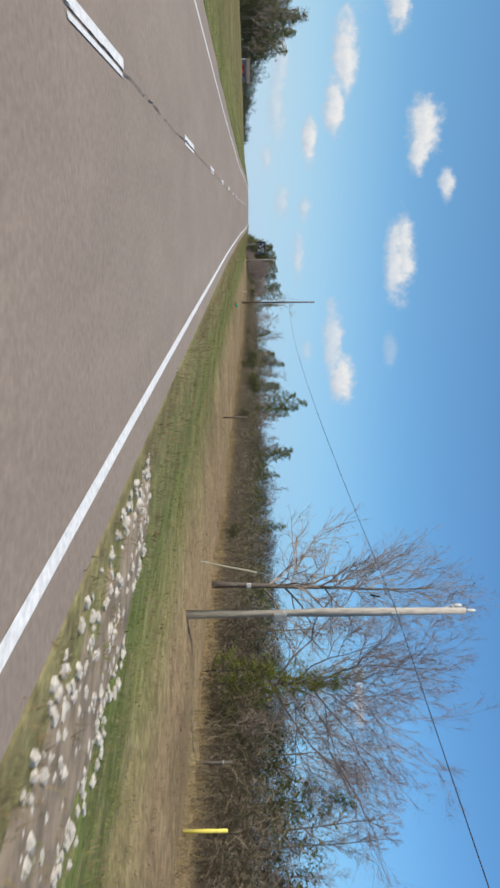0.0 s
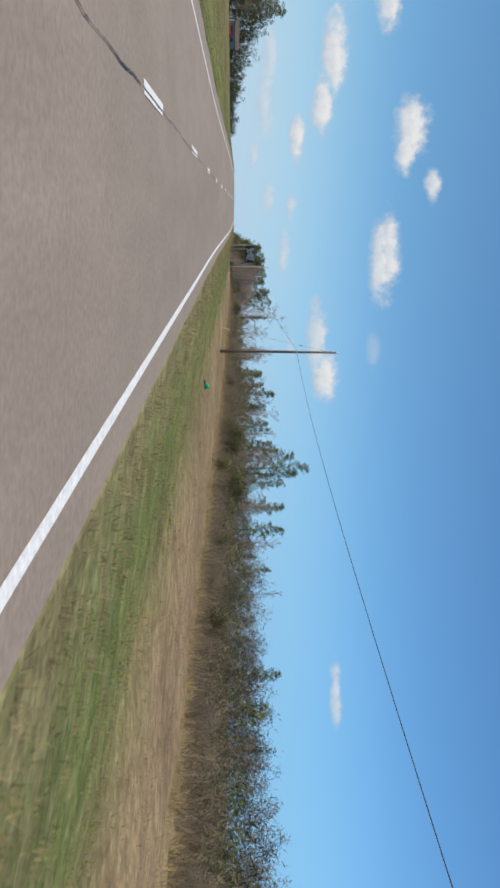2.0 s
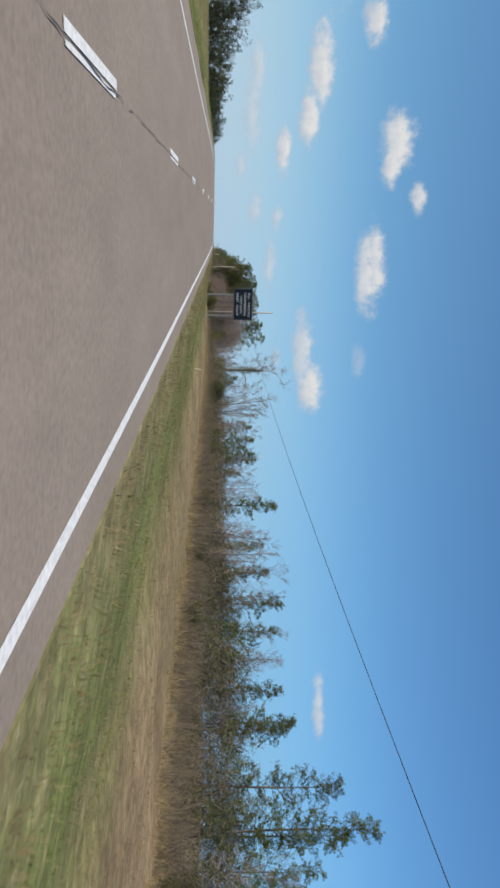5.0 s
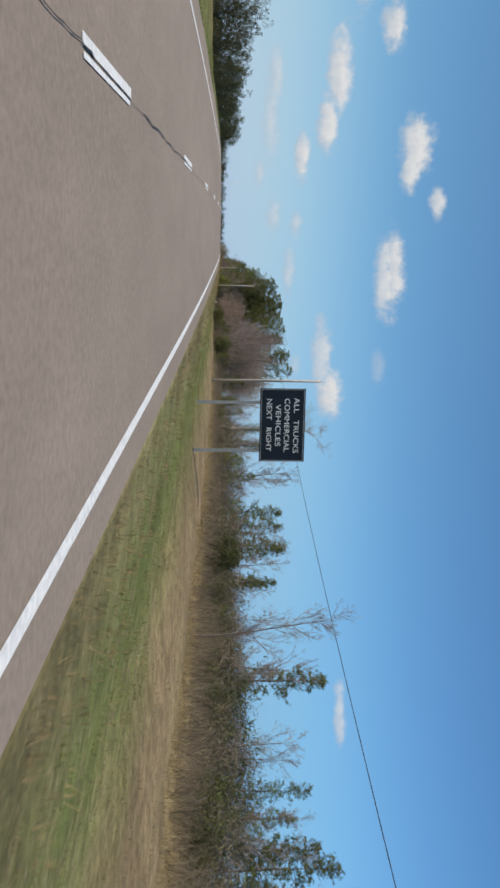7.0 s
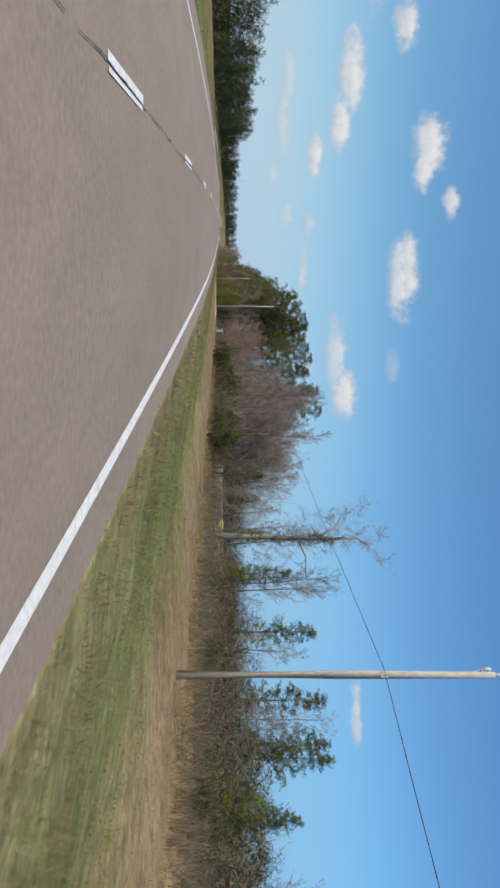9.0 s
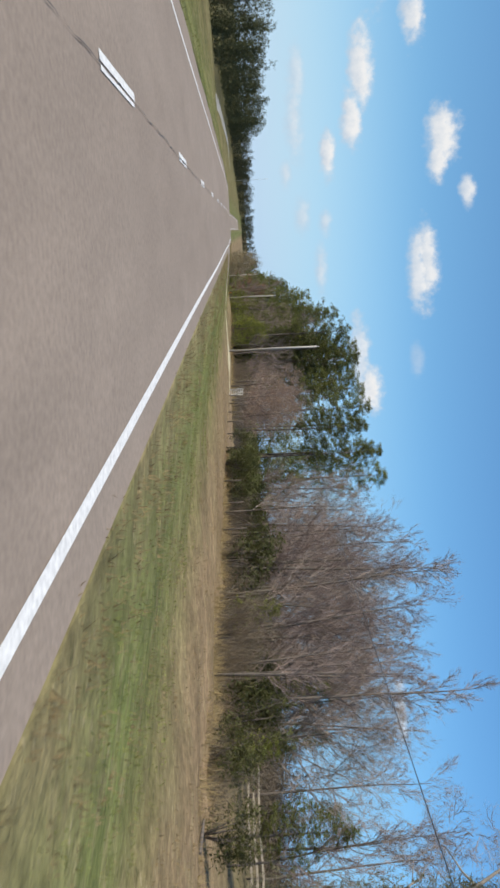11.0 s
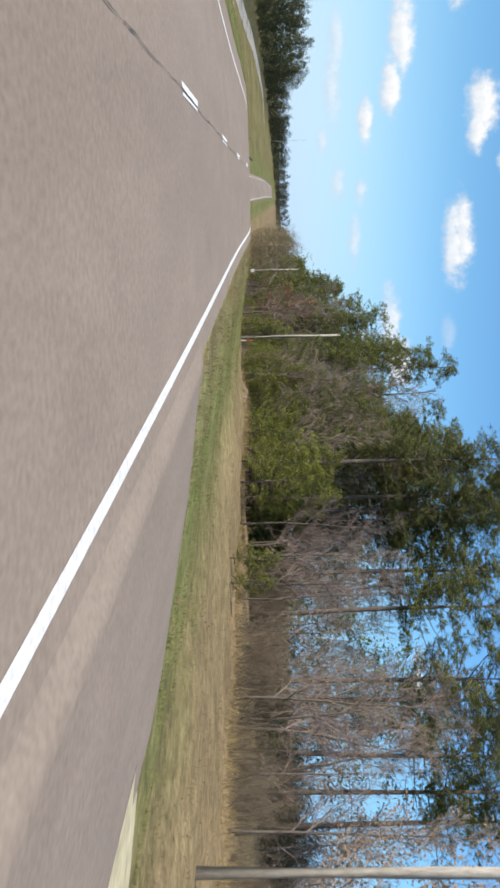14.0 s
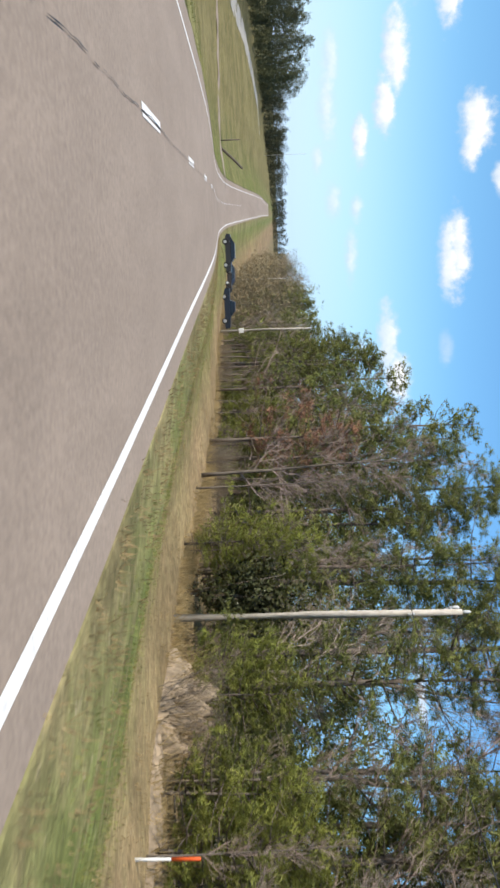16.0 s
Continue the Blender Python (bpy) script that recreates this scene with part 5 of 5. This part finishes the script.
# ---- posts, gate, fence ----
def round_post(name, label, x, y, height, radius, material, lean=0.0, cap=0.02):
    ob = thing(name, label, "post")
    ob.matrix_world = on_ground(x, y)
    v, f = tube([(0, 0, -0.3), (lean * 0.5, 0, height * 0.5), (lean, 0, height - cap), (lean, 0, height)], [radius, radius * 0.97, radius * 0.93, radius * 0.7], 12)
    part("shaft", mesh_from("shaft", v, f, material, True), None, ob)
    return ob


round_post("marker_post", "yellow plastic marker post in the grass", 18.5, 24.3, 1.40, 0.07, MAT["yellow"])
dark = round_post("fence_post", "short dark weathered wooden post with a wire band", 18.7, 28.3, 1.34, 0.065, MAT["old_wood"])
v, f = tube([(0, 0, 1.0), (0, 0, 1.04)], [0.08, 0.08], 10)
part("band", mesh_from("band", v, f, MAT["steel"]), None, dark)
round_post("fence_post", "lone dark wooden post at the field's edge", 13.5, 62.0, 1.72, 0.055, MAT["old_wood"])
round_post("marker_post", "slim pale marker post in the verge grass", 9.8, 210, 0.42, 0.022, MAT["ivory"], 0.16)
flag = round_post("marker_post", "slim white marker post with an orange upper half", 11.8, 497.0, 0.74, 0.035, MAT["paint"])
v, f = tube([(0, 0, 0.72), (0, 0, 1.28), (0, 0, 1.3)], [0.037, 0.037, 0.024], 12)
part("upper_half", mesh_from("upper_half", v, f, MAT["orange"], True), None, flag, "orange plastic upper half")

gate = thing("farm_gate", "white tubular steel farm gate across the track", "gate")
GX, GY0, GY1 = 17.95, 425.6, 429.5
gz = float(ground_z(GX, 427.7)) + 0.06
gate.matrix_world = Matrix.Translation((GX + float(road_x(427)), GY0, gz))
L, HH = GY1 - GY0, 1.45
for z in (0.0, 0.22, 0.44, 0.68, 0.94, 1.2, HH):
    v, f = tube([(0, 0, z), (0, L, z)], [0.03, 0.03], 8)
    part("rail", mesh_from("rail", v, f, MAT["white_metal"], True), None, gate)
for yy in (0.0, L):
    v, f = tube([(0, yy, -0.03), (0, yy, HH + 0.03)], [0.035, 0.035], 8)
    part("stile", mesh_from("stile", v, f, MAT["white_metal"], True), None, gate)
for p, q in (((0.035, 0.2, 0.05), (0.035, L * 0.5, HH)), ((0.035, L - 0.2, 0.05), (0.035, L * 0.5, HH))):
    v, f = tube([p, q], [0.022, 0.022], 6)
    part("brace", mesh_from("brace", v, f, MAT["white_metal"], True), None, gate)


def wire_fence(name, label, points, height, gap, posts_mat):
    """Posts with four strands along a line of points."""
    ob = thing(name, label, "fence")
    spots = []
    for (xa, ya), (xb, yb) in zip(points, points[1:]):
        n = max(1, int(math.hypot(xb - xa, yb - ya) / gap))
        spots += [(xa + (xb - xa) * k / n, ya + (yb - ya) * k / n) for k in range(n)]
    spots.append(points[-1])
    base = [Vector((x + float(road_x(y)), y, float(ground_z(x, y)))) for x, y in spots]
    rng = random.Random(len(base))
    for p in base:
        tip = p + Vector((rng.uniform(-0.06, 0.06), rng.uniform(-0.06, 0.06), height * rng.uniform(0.95, 1.12)))
        v, f = tube([p - Vector((0, 0, 0.3)), p.lerp(tip, 0.5), tip], [0.055, 0.05, 0.045], 7)
        part("post", mesh_from("post", v, f, posts_mat, True), None, ob)
    for z in (0.3, 0.6, 0.9, 1.15):
        v, f = tube([p + Vector((0, 0, z)) for p in base], [0.005] * len(base), 3)
        part("strand", mesh_from("strand", v, f, MAT["wire"]), None, ob)
    return ob


wire_fence("wire_fence", "wire fence on weathered wooden posts beside the gate", [(17.95, 425.3), (18.0, 412), (18.2, 392), (19.0, 372)], 1.35, 4.2, MAT["old_wood"])


def board_fence(label, points, height, gap):
    """Posts with three long boards between them."""
    ob = thing("board_fence", label, "fence")
    for (xa, ya), (xb, yb) in zip(points, points[1:]):
        n = max(1, int(math.hypot(xb - xa, yb - ya) / gap))
        base = [Vector((x + float(road_x(y)), y, float(ground_z(x, y)))) for x, y in ((xa + (xb - xa) * k / n, ya + (yb - ya) * k / n) for k in range(n + 1))]
        for p in base[:-1]:
            v, f = tube([p - Vector((0, 0, 0.3)), p + Vector((0, 0, height + 0.1))], [0.07, 0.06], 6)
            part("post", mesh_from("post", v, f, MAT["old_wood"], True), None, ob)
        for p, q in zip(base, base[1:]):
            for z in (0.35, 0.72, height):
                way = q - p
                m = Matrix.Translation((p + q) / 2 + Vector((-0.08, 0, z))) @ way.to_track_quat("Y", "Z").to_matrix().to_4x4() @ Matrix.Diagonal((0.03, way.length, 0.14, 1))
                bm = bmesh.new()
                bmesh.ops.create_cube(bm, size=1, matrix=m)
                part("board", bm, MAT["board"], ob)
    return ob


board_fence("pale weathered board fence at the back of the paddock", [(40, 368), (40, 402), (39, 440)], 1.1, 4.0)
far_mast = round_post("radio_mast", "slender grey mast far beyond the valley woods", -42.0, 1200, 31.0, 0.12, MAT["steel"])
far_mast["category"] = "mast"


# ---- vehicles ----
def prism(bm, outline, half, inset=0.0):
    """Solid from a side outline (y, z), 2 * half wide, narrower above by inset."""
    zmin, zmax = min(p[1] for p in outline), max(p[1] for p in outline)
    a, b = [], []
    for y, z in outline:
        w = half - inset * (z - zmin) / (zmax - zmin)
        a.append(bm.verts.new((-w, y, z)))
        b.append(bm.verts.new((w, y, z)))
    n = len(outline)
    bm.faces.new(a)
    bm.faces.new(list(reversed(b)))
    for k in range(n):
        bm.faces.new((a[(k + 1) % n], a[k], b[k], b[(k + 1) % n]))
    bmesh.ops.recalc_face_normals(bm, faces=bm.faces[:])
    return bm


def vehicle(name, label, category, x, y, turn, paint, pickup=False, scale=1.0):
    ob = thing(name, label, category)
    ob.matrix_world = on_ground(x, y, turn, scale)
    body = prism(bmesh.new(), [(-2.35, 0.45), (-2.3, 0.95), (-0.9, 1.02), (2.3, 1.0), (2.38, 0.5), (1.95, 0.35), (-2.0, 0.35)], 0.9, 0.05)
    bmesh.ops.bevel(body, geom=body.edges[:], offset=0.05, segments=2, affect="EDGES")
    part("body", body, paint, ob)
    roof = [(-1.1, 1.0), (-0.35, 1.58), (0.75, 1.6), (0.95, 1.0)] if pickup else [(-1.2, 1.0), (-0.5, 1.5), (1.2, 1.52), (2.05, 1.0)]
    cab = prism(bmesh.new(), roof, 0.82, 0.16)
    bmesh.ops.bevel(cab, geom=cab.edges[:], offset=0.03, segments=1, affect="EDGES")
    part("cab", cab, paint, ob)
    inner = [(p[0] * 0.9 + 0.02, 1.04 + (p[1] - 1.0) * 0.86) for p in roof]
    part("side_glass", prism(bmesh.new(), inner, 0.835, 0.15), MAT["glass"], ob, "dark tinted windows")
    for wy in (-1.45, 1.4):
        for wx in (-0.82, 0.82):
            bm = bmesh.new()
            bmesh.ops.create_cone(bm, cap_ends=True, segments=18, radius1=0.36, radius2=0.36, depth=0.24, matrix=pose(wx, wy, 0.36, 0, 90, 0))
            bmesh.ops.bevel(bm, geom=[e for e in bm.edges if e.calc_face_angle(0) > 1], offset=0.04, segments=2, affect="EDGES")
            wheel = part("wheel", bm, MAT["rubber"], ob, "black tyre")
            bm = bmesh.new()
            bmesh.ops.create_cone(bm, cap_ends=True, segments=14, radius1=0.21, radius2=0.19, depth=0.27, matrix=pose(wx, wy, 0.36, 0, 90, 0))
            part("rim", bm, MAT["steel"], wheel)
    for wx in (-0.62, 0.62):
        part("headlight", box(bmesh.new(), (0.35, 0.06, 0.14), (wx, -2.33, 0.8), 0.02), MAT["porcelain"], ob)
    part("bumper", box(bmesh.new(), (1.7, 0.16, 0.18), (0, -2.36, 0.5), 0.04), MAT["rubber"], ob)
    return ob


vehicle("car", "dark saloon car standing by the side turning", "car", 4.6, 598, 84, MAT["dark_paint"])
vehicle("car", "dark grey car standing behind another car", "car", 8.0, 606, 62, MAT["dark_paint"], False, 0.85)
vehicle("pickup_truck", "dark blue pickup truck standing by the pole", "pickup truck", 11.6, 600, 86, MAT["navy_paint"], True, 1.08)
vehicle("car", "small red car far across the field", "car", -43, 300, 40, MAT["red_paint"])

# ---- loose things on the verge ----
def litter_bag(x, y):
    bm = bmesh.new()
    bmesh.ops.create_icosphere(bm, subdivisions=3, radius=0.17)
    for v in bm.verts:
        n = noise.noise(v.co * 9) * 0.07 + noise.noise(v.co * 22) * 0.03
        v.co = Vector((v.co.x * 1.25, v.co.y * 0.9, max(-0.1, v.co.z) * 1.0)) + v.co.normalized() * n
    ob = part("litter_bag", bm, MAT["green_bag"], None)
    ob.matrix_world = on_ground(x, y, 30, 1.0, 0.15)
    tagged(ob, "crumpled bright green plastic bag lying in the grass", "litter")
    bm = bmesh.new()
    bmesh.ops.create_icosphere(bm, subdivisions=2, radius=0.15)
    for v in bm.verts:
        v.co = Vector((v.co.x * 1.3, v.co.y, v.co.z * 0.55)) + v.co.normalized() * noise.noise(v.co * 12) * 0.05
    ob = part("litter_heap", bm, MAT["tar"], None)
    ob.matrix_world = on_ground(x - 0.28, y - 0.12, 0, 1.0, 0.06)
    tagged(ob, "crumpled black plastic lying beside the green bag", "litter")


litter_bag(10.5, 112.0)


def rock(rng, size):
    bm = bmesh.new()
    bmesh.ops.create_icosphere(bm, subdivisions=1, radius=size)
    sx, sy, sz = rng.uniform(0.8, 1.5), rng.uniform(0.7, 1.2), rng.uniform(0.35, 0.7)
    for v in bm.verts:
        v.co = Vector((v.co.x * sx, v.co.y * sy, v.co.z * sz)) * (1 + 0.35 * noise.noise(v.co * 3 / size + Vector((rng.random() * 9, 0, 0))))
    me = bpy.data.meshes.new("stone")
    bm.to_mesh(me)
    bm.free()
    me.materials.append(MAT["stone"])
    return me


rubble = thing("rubble_bed", "bed of pale broken stone at the pavement's edge", "rubble")
part("gravel_bed", path_strip([(3.9, 3.0), (3.9, 8.0), (3.5, 11.4)], (2.6, 1.6), 0.02, 0.4, 0.3), MAT["dirt"], rubble)
rr = random.Random(3)
stones = [rock(rr, 0.09) for _ in range(7)]
for k in range(290):
    y = rr.uniform(4.0, 11.4)
    x = 2.6 + rr.random() * (2.6 if y < 9.5 else 1.6)
    ob = part("stone", stones[k % 7], None, rubble)
    ob.matrix_world = on_ground(x, y, rr.uniform(0, 360), rr.uniform(0.45, 1.0) ** 1.4, 0.01)


def heap(x, y, rx, ry, height, seed):
    """A ragged bank of dry cut brush and earth."""
    n, m = 90, 40
    verts, faces = [], []
    for i in range(n + 1):
        for j in range(m + 1):
            u, w = i / n * 2 - 1, j / m * 2 - 1
            r = max(0.0, 1 - u * u) * max(0.0, 1 - w * w)
            h = height * r ** 0.7 * (0.75 + 0.5 * noise.noise(Vector((u * 4 + seed, w * 3, 0)))) + (0.16 * noise.noise(Vector((u * 14, w * 9, seed))) + 0.13 * noise.noise(Vector((u * 34, w * 20, seed)))) * (r > 0) - 0.05
            px, py = x + w * rx, y + u * ry
            verts.append((px + float(road_x(py)), py, float(ground_z(px, py)) + h))
    for i in range(n):
        for j in range(m):
            s = i * (m + 1) + j
            faces.append((s, s + 1, s + m + 2, s + m + 1))
    ob = part("earth_bank", mesh_from("earth_bank", verts, faces, MAT["dirt"], True), None, None)
    return tagged(ob, "bank of pale dry earth and cut brush below the trees", "earth bank")


heap(15.0, 508.0, 1.1, 2.6, 1.75, 2)
heap(14.8, 494.0, 0.9, 12.0, 0.5, 5)
band_blades("straw_litter", 9000, lambda s, n: (np.random.RandomState(s).uniform(14.2, 15.9, n), np.random.RandomState(s + 1).uniform(478, 540, n)), 14, lambda r, n, x: r.uniform(0.2, 0.9, n), 0.03, 1.2, MAT["straw"], "dead tan grass and cut brush along the wood's foot", "grass", bunch=8)
band_blades("cut_brush", 1800, lambda s, n: (np.random.RandomState(s).uniform(14.1, 15.9, n), np.random.RandomState(s + 1).uniform(505.8, 510.2, n)), 15, lambda r, n, x: r.uniform(0.7, 1.9, n), 0.03, 0.6, MAT["straw"], "cut straw and brush heaped on the earth bank", "brush", bunch=6)


def log(x, y, turn, length, radius, bend, label="pale fallen branch lying at the field's edge"):
    pts = [Vector((t * length, math.sin(t * 3.0) * bend, radius + 0.15 * math.sin(t * 3.1) * bend)) for t in (0, 0.25, 0.5, 0.75, 1.0)]
    v, f = tube(pts, [radius, radius * 0.9, radius * 0.8, radius * 0.6, radius * 0.3], 7)
    ob = part("fallen_branch", mesh_from("fallen_branch", v, f, MAT["bark"], True), None, None)
    ob.matrix_world = on_ground(x, y, turn)
    return tagged(ob, label, "branch", "fallen branches")


for args in ((18.6, 297, 70, 2.6, 0.07, 0.5), (17.5, 262, 20, 1.8, 0.06, 0.2), (20.0, 140, 60, 3.0, 0.06, 0.5), (19.5, 128, 30, 2.2, 0.05, 0.2), (17.0, 349, 80, 2.0, 0.06, 0.3)):
    log(*args)

tractor = thing("tractor", "small yellow and black farm machine behind the field", "tractor")
tractor.matrix_world = on_ground(44.5, 401.5, 70)
part("hood", box(bmesh.new(), (0.7, 1.5, 0.6), (0, -0.6, 1.0), 0.06), MAT["yellow"], tractor)
part("seat", box(bmesh.new(), (0.5, 0.5, 0.5), (0, 0.7, 1.25), 0.08), MAT["rubber"], tractor)
v, f = tube([(-0.4, 0.9, 0.9), (-0.4, 0.9, 2.1), (0.4, 0.9, 2.1), (0.4, 0.9, 0.9)], [0.04] * 4, 6)
part("roll_bar", mesh_from("roll_bar", v, f, MAT["tar"]), None, tractor)
for wx, wy, r in ((-0.65, 0.7, 0.65), (0.65, 0.7, 0.65), (-0.6, -1.0, 0.4), (0.6, -1.0, 0.4)):
    bm = bmesh.new()
    bmesh.ops.create_cone(bm, cap_ends=True, segments=18, radius1=r, radius2=r, depth=0.3, matrix=pose(wx, wy, r, 0, 90, 0))
    bmesh.ops.bevel(bm, geom=[e for e in bm.edges if e.calc_face_angle(0) > 1], offset=0.06, segments=2, affect="EDGES")
    part("wheel", bm, MAT["rubber"], tractor)


lean = thing("leaning_post", "dark wooden post leaning over by the side road", "post")
lean.matrix_world = on_ground(-12.5, 664)
v, f = tube([(0, 0, -0.3), (2.2, 0, 2.0), (4.2, 0, 3.9)], [0.27, 0.25, 0.2], 8)
part("shaft", mesh_from("shaft", v, f, MAT["old_wood"], True), None, lean)
v, f = tube([(-1.2, 0.5, -0.3), (-1.2, 0.5, 3.6)], [0.12, 0.1], 8)
part("upright", mesh_from("upright", v, f, MAT["old_wood"], True), None, lean)

shed = thing("shed", "small grey board shed with a dark sheet roof under the pines", "shed")
shed.matrix_world = on_ground(-46, 322, 12)
part("wall", box(bmesh.new(), (7.0, 5.0, 2.6), (0, 0, 1.25), 0.02), MAT["shed_wall"], shed)
bm = bmesh.new()
for s in (-1, 1):
    box(bm, (7.6, 3.1, 0.08), (0, s * 1.38, 3.15), 0.01, (-s * 24, 0, 0))
part("roof", bm, MAT["old_wood"], shed, "dark sheet roof")
for s in (-1, 1):
    bm = bmesh.new()
    p = [bm.verts.new((s * 3.45 + d, yy, zz)) for d in (-0.05, 0.05) for yy, zz in ((-2.5, 2.5), (2.5, 2.5), (0, 3.68))]
    bm.faces.new(p[:3])
    bm.faces.new(p[5:2:-1])
    for k in range(3):
        bm.faces.new((p[k], p[3 + k], p[3 + (k + 1) % 3], p[(k + 1) % 3]))
    bmesh.ops.recalc_face_normals(bm, faces=bm.faces[:])
    part("gable", bm, MAT["shed_wall"], shed)
part("door", box(bmesh.new(), (1.1, 0.06, 2.0), (1.2, -2.52, 1.0), 0.01), MAT["old_wood"], shed, "dark plank door")
